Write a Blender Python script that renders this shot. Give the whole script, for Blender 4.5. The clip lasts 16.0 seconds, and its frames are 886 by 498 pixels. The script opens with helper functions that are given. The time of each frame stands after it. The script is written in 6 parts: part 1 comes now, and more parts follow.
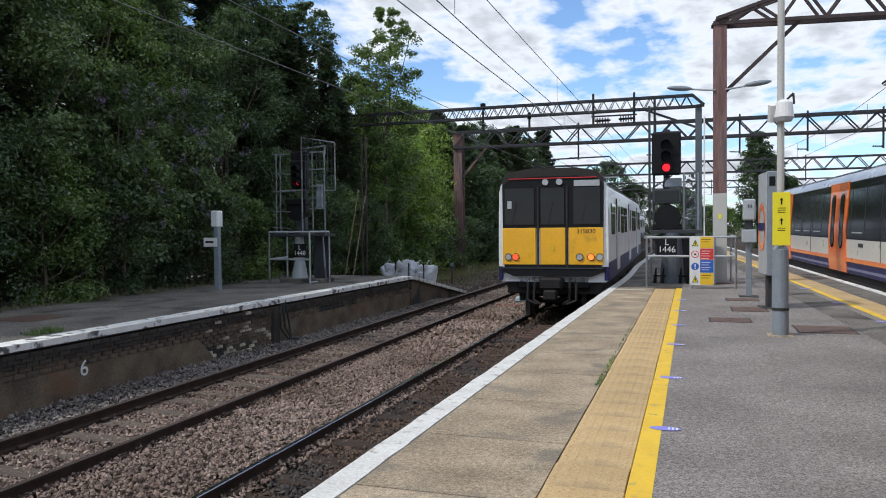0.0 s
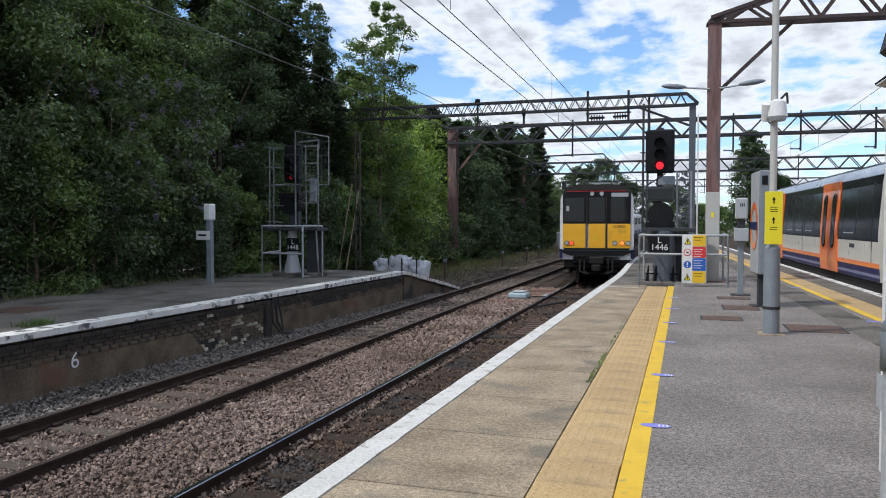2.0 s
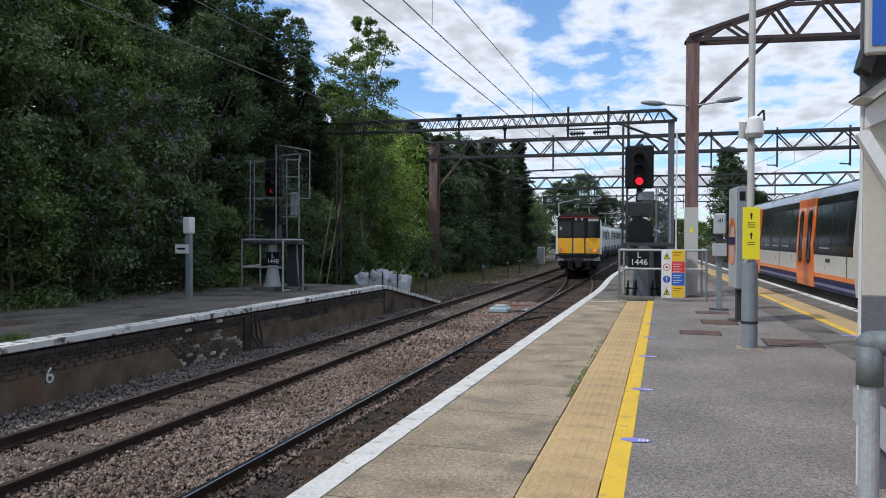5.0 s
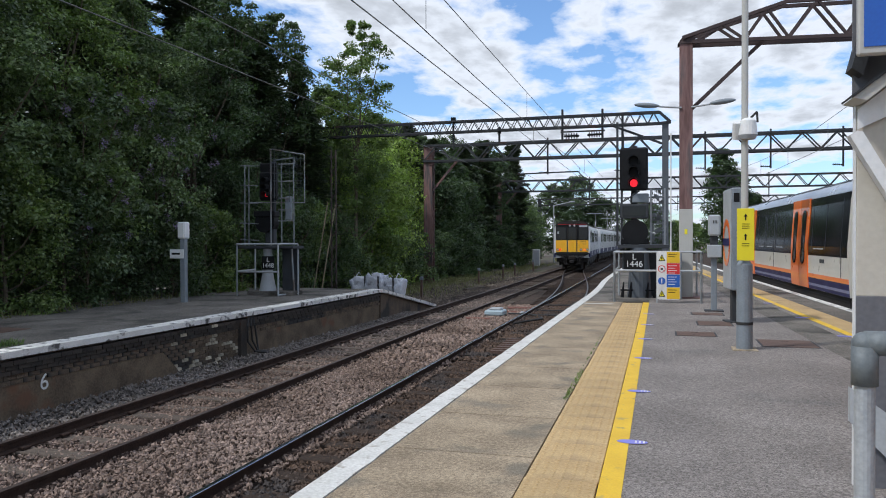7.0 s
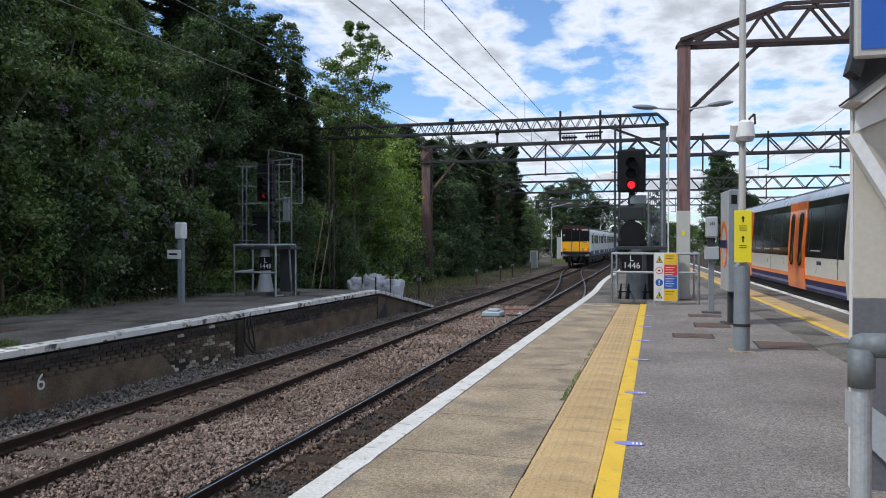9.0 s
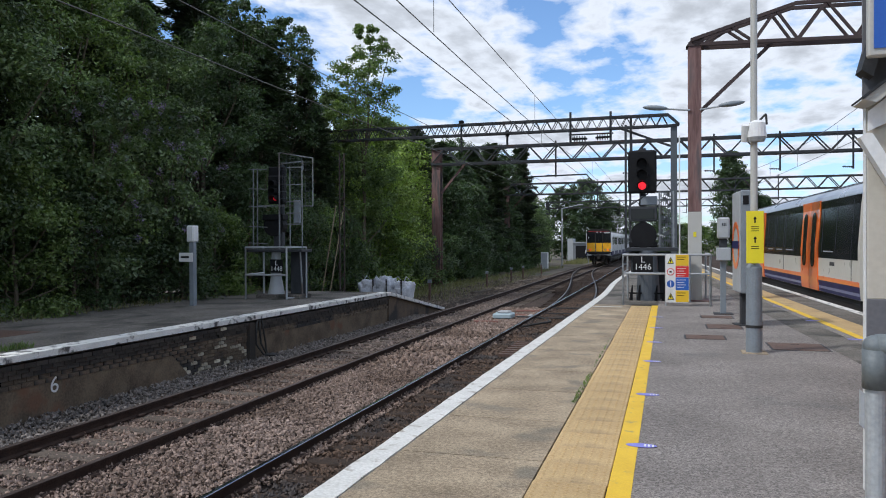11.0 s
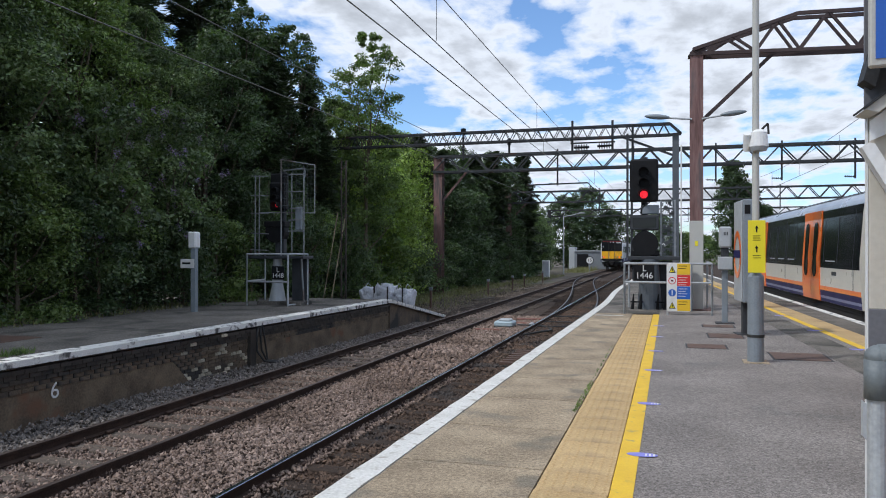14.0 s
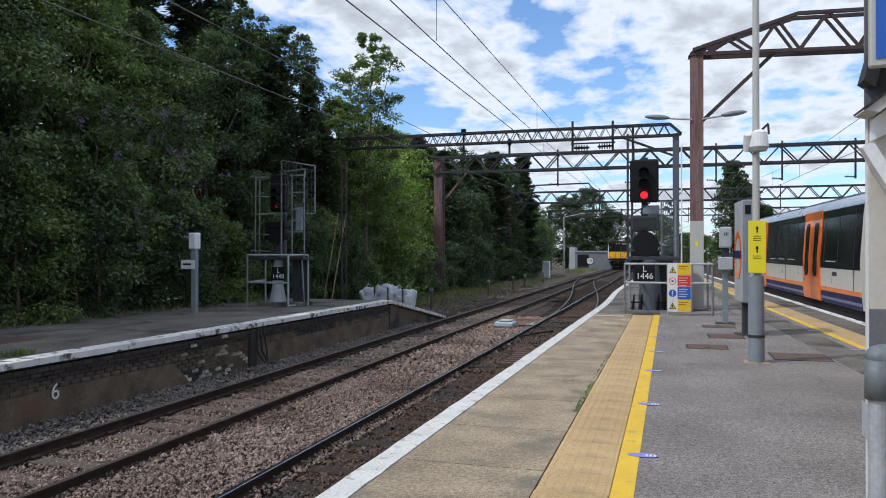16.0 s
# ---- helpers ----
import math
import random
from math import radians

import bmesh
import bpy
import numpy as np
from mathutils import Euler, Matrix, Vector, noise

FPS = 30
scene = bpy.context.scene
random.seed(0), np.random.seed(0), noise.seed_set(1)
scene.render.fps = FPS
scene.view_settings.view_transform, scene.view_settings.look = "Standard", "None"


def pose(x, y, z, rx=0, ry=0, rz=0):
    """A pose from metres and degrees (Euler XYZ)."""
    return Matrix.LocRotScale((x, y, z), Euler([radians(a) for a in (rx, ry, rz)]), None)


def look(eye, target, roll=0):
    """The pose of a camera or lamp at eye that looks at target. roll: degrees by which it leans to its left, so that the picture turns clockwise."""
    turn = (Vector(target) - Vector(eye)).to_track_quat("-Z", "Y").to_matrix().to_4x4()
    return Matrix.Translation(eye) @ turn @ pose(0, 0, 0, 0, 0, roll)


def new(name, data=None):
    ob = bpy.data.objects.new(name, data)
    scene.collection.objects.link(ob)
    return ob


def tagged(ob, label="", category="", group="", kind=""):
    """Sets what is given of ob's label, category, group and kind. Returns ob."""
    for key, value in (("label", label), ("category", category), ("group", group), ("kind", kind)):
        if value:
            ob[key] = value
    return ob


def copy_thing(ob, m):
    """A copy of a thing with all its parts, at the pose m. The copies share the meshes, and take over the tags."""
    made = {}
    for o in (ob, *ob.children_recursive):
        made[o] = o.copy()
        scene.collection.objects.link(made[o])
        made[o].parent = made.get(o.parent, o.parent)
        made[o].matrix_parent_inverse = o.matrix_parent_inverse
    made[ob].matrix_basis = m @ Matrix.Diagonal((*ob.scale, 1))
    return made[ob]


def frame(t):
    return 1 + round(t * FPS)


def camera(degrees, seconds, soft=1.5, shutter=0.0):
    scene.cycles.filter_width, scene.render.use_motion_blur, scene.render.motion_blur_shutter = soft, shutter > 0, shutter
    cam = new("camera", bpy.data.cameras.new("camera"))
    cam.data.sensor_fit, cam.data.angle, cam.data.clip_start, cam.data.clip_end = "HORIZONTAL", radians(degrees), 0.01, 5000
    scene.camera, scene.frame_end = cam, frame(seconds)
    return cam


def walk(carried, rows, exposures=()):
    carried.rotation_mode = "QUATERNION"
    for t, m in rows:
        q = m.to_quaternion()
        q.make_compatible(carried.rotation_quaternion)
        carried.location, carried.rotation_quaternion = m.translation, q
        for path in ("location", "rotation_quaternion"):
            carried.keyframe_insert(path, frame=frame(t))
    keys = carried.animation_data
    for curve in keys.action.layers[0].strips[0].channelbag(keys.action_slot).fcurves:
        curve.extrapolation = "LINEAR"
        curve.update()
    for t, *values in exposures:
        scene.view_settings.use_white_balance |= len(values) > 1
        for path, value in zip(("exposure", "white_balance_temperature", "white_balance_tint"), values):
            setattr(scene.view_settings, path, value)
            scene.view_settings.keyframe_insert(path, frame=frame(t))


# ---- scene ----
EYE = (0.0, 0.0, 1.585)


def aim(yaw, pitch, roll):
    """A pose at the standing place, turned yaw degrees to the left of the platform's line."""
    return pose(*EYE, 90 + pitch, 0, yaw) @ pose(0, 0, 0, 0, 0, roll)


cam = camera(61, 16.0, soft=1.0)
walk(cam, [
    (0.0, aim(18.296, -1.682, -0.584)),
    (0.5, aim(18.129, -1.797, -0.246)),
    (1.0, aim(18.127, -1.850, -0.116)),
    (1.5, aim(18.013, -1.884, -0.121)),
    (2.0, aim(17.776, -2.019, 0.016)),
    (2.5, aim(17.675, -1.758, 0.483)),
    (3.0, aim(17.580, -1.067, 0.734)),
    (3.5, aim(17.453, -0.765, 0.781)),
    (4.0, aim(16.968, -0.818, 0.786)),
    (6.5, aim(15.826, -1.037, -0.301)),
    (7.0, aim(15.978, -0.686, -0.169)),
    (7.5, aim(15.955, -0.485, -0.150)),
    (8.0, aim(15.709, -0.589, -0.197)),
    (8.5, aim(15.593, -0.671, -0.203)),
    (9.0, aim(15.801, -0.601, -0.023)),
    (11.5, aim(16.644, -0.439, -0.294)),
    (12.0, aim(16.570, -0.496, -0.295)),
    (12.5, aim(16.424, -0.211, -0.245)),
    (13.0, aim(16.337, 0.055, -0.015)),
    (13.5, aim(16.362, 0.072, 0.135)),
    (14.0, aim(16.701, 0.134, 0.063)),
    (14.5, aim(16.964, 0.129, -0.000)),
    (15.0, aim(16.922, 0.106, -0.082)),
    (15.5, aim(16.669, 0.129, -0.042)),
    (16.0, aim(16.728, 0.183, -0.003)),
], exposures=[(0.0, -0.05, 6340, 10), (2.0, -0.05, 6320, 10), (3.0, -0.05, 6350, 10), (3.5, -0.15, 6220, 10), (7.0, -0.13, 6230, 10), (16.0, -0.13, 6180, 10)])

# ---- light ----
SUN = Vector((-0.50, -0.40, 0.77)).normalized()
sun = new("sun", bpy.data.lights.new("sun", "SUN"))
sun.data.energy, sun.data.angle, sun.data.color = 2.5, radians(3), (1.0, 0.965, 0.92)
sun.matrix_world = look((0, 0, 60), Vector((0, 0, 60)) - SUN)
scene.view_settings.exposure = 0.0


def sky_world():
    w = bpy.data.worlds.new("sky")
    w.use_nodes = True
    nt = w.node_tree
    nt.nodes.clear()
    n, ln = nt.nodes.new, nt.links.new
    out, bg = n("ShaderNodeOutputWorld"), n("ShaderNodeBackground")
    sky = n("ShaderNodeTexSky")
    sky.sky_type, sky.sun_disc = "NISHITA", False
    sky.sun_elevation, sky.sun_rotation = math.asin(SUN.z), math.atan2(SUN.x, SUN.y)
    sky.air_density, sky.dust_density, sky.ozone_density = 1.0, 0.6, 1.5
    tint = n("ShaderNodeVectorMath"); tint.operation = "MULTIPLY"
    tint.inputs[1].default_value = (0.142, 0.167, 0.196)
    ln(sky.outputs[0], tint.inputs[0])
    co = n("ShaderNodeTexCoord")
    sep = n("ShaderNodeSeparateXYZ")
    ln(co.outputs["Generated"], sep.inputs[0])
    # a flat cloud deck seen in perspective
    zz = n("ShaderNodeMath"); zz.operation = "MAXIMUM"; zz.inputs[1].default_value = 0.0
    za = n("ShaderNodeMath"); za.operation = "ADD"; za.inputs[1].default_value = 0.16
    ln(sep.outputs[2], zz.inputs[0]); ln(zz.outputs[0], za.inputs[0])
    dv = n("ShaderNodeVectorMath"); dv.operation = "DIVIDE"
    cb = n("ShaderNodeCombineXYZ")
    for k in range(3):
        ln(za.outputs[0], cb.inputs[k])
    ln(co.outputs["Generated"], dv.inputs[0]); ln(cb.outputs[0], dv.inputs[1])
    mp = n("ShaderNodeMapping"); mp.inputs["Location"].default_value = (3.45, 1.35, 0.4)
    mp.inputs["Scale"].default_value = (1.0, 0.75, 1.0)
    ln(dv.outputs[0], mp.inputs[0])
    def fbm(scale, detail, rough, dist):
        t = n("ShaderNodeTexNoise")
        t.inputs["Scale"].default_value, t.inputs["Detail"].default_value = scale, detail
        t.inputs["Roughness"].default_value, t.inputs["Distortion"].default_value = rough, dist
        ln(mp.outputs[0], t.inputs["Vector"])
        return t
    def ramp(src, *stops):
        r = n("ShaderNodeValToRGB")
        e = r.color_ramp.elements
        while len(e) < len(stops):
            e.new(0.5)
        for el, (p, c) in zip(e, stops):
            el.position, el.color = p, (c, c, c, 1)
        ln(src, r.inputs[0])
        return r
    lump = n("ShaderNodeMath"); lump.operation = "MULTIPLY_ADD"; lump.inputs[1].default_value = 0.34
    ln(fbm(7.5, 8, 0.55, 0.2).outputs[0], lump.inputs[0])
    keep = n("ShaderNodeMath"); keep.operation = "MULTIPLY_ADD"; keep.inputs[1].default_value = 0.80; keep.inputs[2].default_value = -0.07
    ln(fbm(2.5, 11, 0.53, 0.0).outputs[0], keep.inputs[0]); ln(keep.outputs[0], lump.inputs[2])
    heap = lump.outputs[0]
    cover = ramp(heap, (0.425, 0), (0.455, 0.35), (0.515, 1))
    shade = ramp(heap, (0.46, 1.10), (0.535, 1.0), (0.59, 0.78), (0.69, 0.52))
    cloud = n("ShaderNodeVectorMath"); cloud.operation = "MULTIPLY"
    cloud.inputs[1].default_value = (0.92, 0.97, 1.05)
    ln(shade.outputs[0], cloud.inputs[0])
    mix = n("ShaderNodeMix"); mix.data_type = "RGBA"
    ln(cover.outputs[0], mix.inputs[0]); ln(tint.outputs[0], mix.inputs[6]); ln(cloud.outputs[0], mix.inputs[7])
    bg.inputs[1].default_value = 1.0
    ln(mix.outputs[2], bg.inputs[0]); ln(bg.outputs[0], out.inputs[0])
    scene.world = w


sky_world()

# ---- materials ----
def mat(name, c1, c2=None, rough=0.7, metal=0.0, scale=3.0, fine=60.0, bump=0.15, rand=0.0, island=0.0, stain=None,
        stain_at=0.6, stain_scale=1.2, glow=None, power=0.0, grit=0.5, lo=0.36, hi=0.64, stretch=(1, 1, 1), coat=0.0, spec=0.5, speck=None):
    """Two scales of noise between c1 and c2, fine relief, and stains of a third colour."""
    m = bpy.data.materials.new(name)
    m.use_nodes = True
    nt = m.node_tree
    n, ln = nt.nodes.new, nt.links.new
    b = nt.nodes["Principled BSDF"]
    c2 = c2 or tuple(v * 0.8 for v in c1)
    co = n("ShaderNodeTexCoord")
    mp = n("ShaderNodeMapping"); mp.inputs["Scale"].default_value = stretch
    ln(co.outputs["Object"], mp.inputs[0])
    def tex(s, d=4.0):
        t = n("ShaderNodeTexNoise")
        t.inputs["Scale"].default_value, t.inputs["Detail"].default_value = s, d
        ln(mp.outputs[0], t.inputs["Vector"])
        return t
    big, small = tex(scale), tex(fine, 2.0)
    av = n("ShaderNodeMath"); av.operation = "MULTIPLY_ADD"
    av.inputs[1].default_value = 1 - grit
    hv = n("ShaderNodeMath"); hv.operation = "MULTIPLY"; hv.inputs[1].default_value = grit
    ln(small.outputs[0], hv.inputs[0]); ln(big.outputs[0], av.inputs[0]); ln(hv.outputs[0], av.inputs[2])
    st = n("ShaderNodeMapRange")
    st.inputs[1].default_value, st.inputs[2].default_value = lo, hi
    ln(av.outputs[0], st.inputs[0])
    mx = n("ShaderNodeMix"); mx.data_type = "RGBA"
    mx.inputs[6].default_value, mx.inputs[7].default_value = (*c1, 1), (*c2, 1)
    ln(st.outputs[0], mx.inputs[0])
    col = mx.outputs[2]
    if stain:
        sn = tex(stain_scale, 6.0)
        sr = n("ShaderNodeMapRange")
        sr.inputs[1].default_value, sr.inputs[2].default_value = stain_at - 0.04, stain_at + 0.06
        ln(sn.outputs[0], sr.inputs[0])
        m2 = n("ShaderNodeMix"); m2.data_type = "RGBA"; m2.inputs[7].default_value = (*stain, 1)
        ln(sr.outputs[0], m2.inputs[0]); ln(col, m2.inputs[6])
        col = m2.outputs[2]
    if speck:
        # crushed grains, each of its own lightness
        vo = n("ShaderNodeTexVoronoi"); vo.inputs["Scale"].default_value = speck[0]
        ln(co.outputs["Object"], vo.inputs["Vector"])
        sx = n("ShaderNodeSeparateXYZ"); ln(vo.outputs["Color"], sx.inputs[0])
        vr = n("ShaderNodeMapRange"); vr.inputs[3].default_value, vr.inputs[4].default_value = 1 - speck[1], 1 + speck[1]
        ln(sx.outputs[0], vr.inputs[0])
        vh = n("ShaderNodeHueSaturation")
        ln(vr.outputs[0], vh.inputs["Value"]); ln(col, vh.inputs["Color"])
        col = vh.outputs[0]
    if rand or island:
        src = n("ShaderNodeNewGeometry").outputs["Random Per Island"] if island else n("ShaderNodeObjectInfo").outputs["Random"]
        amt = rand or island
        rr = n("ShaderNodeMapRange"); rr.inputs[3].default_value, rr.inputs[4].default_value = 1 - amt, 1 + amt
        ln(src, rr.inputs[0])
        hs = n("ShaderNodeHueSaturation")
        ln(rr.outputs[0], hs.inputs["Value"]); ln(col, hs.inputs["Color"])
        col = hs.outputs[0]
    ln(col, b.inputs["Base Color"])
    rg = n("ShaderNodeMapRange")
    rg.inputs[3].default_value, rg.inputs[4].default_value = max(0.03, rough - 0.1), min(1, rough + 0.1)
    ln(big.outputs[0], rg.inputs[0]); ln(rg.outputs[0], b.inputs["Roughness"])
    b.inputs["Metallic"].default_value = metal
    b.inputs["Specular IOR Level"].default_value = spec
    b.inputs["Coat Weight"].default_value = coat
    if bump:
        bp = n("ShaderNodeBump"); bp.inputs["Strength"].default_value, bp.inputs["Distance"].default_value = bump, 0.02
        ln(av.outputs[0], bp.inputs["Height"]); ln(bp.outputs[0], b.inputs["Normal"])
    if glow:
        b.inputs["Emission Color"].default_value, b.inputs["Emission Strength"].default_value = (*glow, 1), power
    return m


def leafy(name, c1, c2, thin=0.35):
    """Leaves: colour by leaf and in light and dark patches, half gloss, light passing through."""
    m = bpy.data.materials.new(name)
    m.use_nodes = True
    nt = m.node_tree
    n, ln = nt.nodes.new, nt.links.new
    b = nt.nodes["Principled BSDF"]
    geo = n("ShaderNodeNewGeometry")
    co = n("ShaderNodeTexCoord")
    # broad noise paints sunlit and shaded patches of foliage into the colour
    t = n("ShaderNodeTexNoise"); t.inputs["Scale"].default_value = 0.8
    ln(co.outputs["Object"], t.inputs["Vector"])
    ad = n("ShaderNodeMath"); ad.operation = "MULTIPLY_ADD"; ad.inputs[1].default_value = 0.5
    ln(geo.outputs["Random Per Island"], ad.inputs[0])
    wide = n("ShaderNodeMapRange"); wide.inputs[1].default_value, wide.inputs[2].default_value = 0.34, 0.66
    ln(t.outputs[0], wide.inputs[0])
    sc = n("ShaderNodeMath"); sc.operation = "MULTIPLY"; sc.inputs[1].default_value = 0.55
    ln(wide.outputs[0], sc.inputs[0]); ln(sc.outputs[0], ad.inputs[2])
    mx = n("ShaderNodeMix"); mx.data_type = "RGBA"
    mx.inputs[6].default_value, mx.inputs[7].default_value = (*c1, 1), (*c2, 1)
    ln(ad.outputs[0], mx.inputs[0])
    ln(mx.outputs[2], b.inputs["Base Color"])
    b.inputs["Roughness"].default_value = 0.4
    b.inputs["Specular IOR Level"].default_value = 0.5
    tr = n("ShaderNodeBsdfTranslucent")
    yl = n("ShaderNodeMix"); yl.data_type = "RGBA"; yl.blend_type = "MULTIPLY"; yl.inputs[0].default_value = 1
    yl.inputs[7].default_value = (1.35, 1.65, 0.7, 1)
    ln(mx.outputs[2], yl.inputs[6]); ln(yl.outputs[2], tr.inputs[0])
    ms = n("ShaderNodeMixShader"); ms.inputs[0].default_value = thin
    ln(b.outputs[0], ms.inputs[1]); ln(tr.outputs[0], ms.inputs[2])
    ln(ms.outputs[0], nt.nodes["Material Output"].inputs[0])
    return m


def glass(name, tint, rough=0.03, spec=0.6):
    m = bpy.data.materials.new(name)
    m.use_nodes = True
    b = m.node_tree.nodes["Principled BSDF"]
    b.inputs["Base Color"].default_value = (*tint, 1)
    b.inputs["Roughness"].default_value = rough
    b.inputs["Specular IOR Level"].default_value = spec
    return m


ASPHALT = mat("asphalt", (0.150, 0.132, 0.119), (0.264, 0.237, 0.216), 0.9, scale=0.8, fine=24, grit=0.45, lo=0.36, hi=0.64, bump=0.05, stain=(0.14, 0.132, 0.125), stain_at=0.66, stain_scale=0.7, spec=0.35, speck=(105, 0.52))
OLD_ASPHALT = mat("old_asphalt", (0.058, 0.052, 0.044), (0.215, 0.193, 0.165), 0.95, scale=0.9, fine=40, grit=0.5, bump=0.4, stain=(0.05, 0.047, 0.038), stain_at=0.57, stain_scale=0.8, speck=(80, 0.4))
CONCRETE = mat("concrete_slab", (0.18, 0.137, 0.088), (0.445, 0.355, 0.242), 0.9, scale=1.8, fine=30, grit=0.45, lo=0.34, hi=0.66, bump=0.35, rand=0.10, stain=(0.20, 0.17, 0.125), stain_at=0.60, stain_scale=1.6, speck=(120, 0.34))
WHITE_EDGE = mat("worn_white_paint", (0.80, 0.79, 0.75), (0.62, 0.61, 0.57), 0.8, scale=4, fine=60, bump=0.3, stain=(0.10, 0.095, 0.09), stain_at=0.585, stain_scale=5)
NEAR_WHITE = mat("weathered_white_paint", (0.72, 0.71, 0.67), (0.52, 0.51, 0.47), 0.8, scale=2.5, fine=45, bump=0.4, grit=0.55, stain=(0.36, 0.33, 0.28), stain_at=0.62, stain_scale=9)
TACTILE = mat("buff_tactile_paving", (0.42, 0.28, 0.125), (0.56, 0.405, 0.205), 0.85, scale=1.6, fine=50, bump=0.25, rand=0.07, stain=(0.36, 0.255, 0.135), stain_at=0.60, speck=(130, 0.12))
YELLOW_LINE = mat("yellow_line_paint", (0.80, 0.52, 0.03), (0.68, 0.42, 0.035), 0.7, scale=3, fine=70, bump=0.25, stain=(0.42, 0.31, 0.12), stain_at=0.645, stain_scale=8)
BALLAST = mat("ballast_bed", (0.028, 0.021, 0.017), (0.095, 0.072, 0.06), 0.95, scale=1.2, fine=28, bump=1.0, spec=0.1)
STONE = mat("ballast_stone", (0.15, 0.10, 0.073), (0.33, 0.25, 0.205), 0.92, scale=0.35, fine=14, bump=0.4, island=0.42, stain=(0.16, 0.112, 0.085), stain_at=0.54, stain_scale=0.5)
VERGE_STONE = mat("verge_litter_stone", (0.06, 0.046, 0.034), (0.24, 0.195, 0.15), 0.95, scale=0.4, fine=14, bump=0.4, island=0.4)
DARK_STONE = mat("dirty_ballast_stone", (0.09, 0.066, 0.054), (0.25, 0.195, 0.168), 0.92, scale=0.35, fine=14, bump=0.5, island=0.5)
GREY_STONE = mat("grey_ballast_stone", (0.10, 0.087, 0.077), (0.27, 0.237, 0.212), 0.92, scale=0.4, fine=14, bump=0.5, island=0.35)
BROWN_STONE = mat("oily_ballast_stone", (0.048, 0.031, 0.021), (0.145, 0.092, 0.062), 0.85, scale=0.4, fine=14, bump=0.5, island=0.35, stain=(0.06, 0.05, 0.045), stain_at=0.55, stain_scale=0.8)
RUST_RAIL = mat("rusty_rail", (0.024, 0.015, 0.012), (0.058, 0.036, 0.027), 0.8, scale=6, fine=60, bump=0.3, spec=0.2)
RAIL_TOP = mat("polished_rail_head", (0.40, 0.42, 0.46), (0.28, 0.30, 0.34), 0.22, metal=1.0, scale=5, fine=40, bump=0.05)
WORN_TOP = mat("worn_rail_head", (0.13, 0.115, 0.105), (0.08, 0.066, 0.058), 0.42, metal=0.8, scale=3, fine=30, bump=0.1)
DULL_TOP = mat("dull_rail_head", (0.12, 0.09, 0.075), (0.07, 0.05, 0.042), 0.5, metal=0.6, scale=5, fine=40, bump=0.1)
SLEEPER = mat("weathered_sleeper", (0.062, 0.05, 0.041), (0.165, 0.133, 0.108), 0.9, scale=4, fine=40, bump=0.4, rand=0.15, spec=0.2, stretch=(1, 6, 6))
DARK_SLEEPER = mat("oily_wooden_sleeper", (0.024, 0.018, 0.014), (0.068, 0.048, 0.037), 0.9, scale=4, fine=40, bump=0.4, rand=0.15, spec=0.2, stretch=(1, 6, 6))
BRICK = mat("sooty_brick", (0.085, 0.062, 0.043), (0.16, 0.118, 0.08), 0.92, scale=3, fine=50, bump=0.4, rand=0.2, stain=(0.035, 0.032, 0.03), stain_at=0.53, stain_scale=0.9)
PALE_BRICK = mat("flaked_pale_brick", (0.52, 0.48, 0.38), (0.28, 0.24, 0.17), 0.92, scale=5, fine=50, bump=0.3, rand=0.3, stain=(0.08, 0.065, 0.045), stain_at=0.61, stain_scale=9)
WALL_MORTAR = mat("sooty_mortar", (0.055, 0.041, 0.030), (0.13, 0.097, 0.066), 0.95, scale=2, fine=40, bump=0.4)
MORTAR = mat("dark_mortar", (0.045, 0.04, 0.034), (0.075, 0.065, 0.054), 0.95, scale=3, fine=60, bump=0.4)
BRICK_BLACK = mat("black_brick", (0.03, 0.027, 0.025), (0.065, 0.052, 0.04), 0.9, scale=2, fine=40, bump=0.4, island=0.3)
RENDERED = mat("sooty_brown_render", (0.055, 0.040, 0.028), (0.20, 0.150, 0.098), 0.95, scale=2.2, fine=30, bump=0.5, grit=0.35, lo=0.32, hi=0.66, stain=(0.16, 0.085, 0.05), stain_at=0.63, stain_scale=1.6)
EARTH = mat("dry_earth", (0.06, 0.048, 0.036), (0.20, 0.165, 0.125), 0.95, scale=0.5, fine=20, bump=0.6, stain=(0.075, 0.095, 0.04), stain_at=0.58, stain_scale=0.6)
STEEL = mat("galvanised_steel", (0.46, 0.48, 0.49), (0.33, 0.345, 0.355), 0.55, metal=0.25, scale=5, fine=60, bump=0.1)
SIGNAL_DARK = mat("dark_signal_paint", (0.035, 0.038, 0.042), (0.06, 0.064, 0.07), 0.6, metal=0.1, scale=4, fine=40, bump=0.1, spec=0.3)
GANTRY = mat("weathered_dark_steel", (0.028, 0.03, 0.033), (0.055, 0.058, 0.062), 0.7, metal=0.1, scale=3, fine=40, bump=0.15, stain=(0.07, 0.04, 0.03), stain_at=0.63, spec=0.3)
RUSTY = mat("rusted_painted_steel", (0.13, 0.068, 0.061), (0.30, 0.18, 0.165), 0.75, metal=0.15, scale=4, fine=26, grit=0.3, bump=0.2, stain=(0.10, 0.085, 0.085), stain_at=0.55, stain_scale=4, stretch=(1, 1, 0.12))
DARK_RUST = mat("dark_rusted_truss", (0.05, 0.033, 0.032), (0.085, 0.06, 0.056), 0.75, metal=0.2, scale=2, fine=30, bump=0.3)
BLACK = mat("black_enamel", (0.007, 0.007, 0.008), (0.013, 0.013, 0.014), 0.6, scale=6, fine=60, bump=0.05, spec=0.2)
SOOT = mat("underframe_grime", (0.016, 0.014, 0.013), (0.034, 0.029, 0.025), 0.85, scale=5, fine=50, bump=0.3)
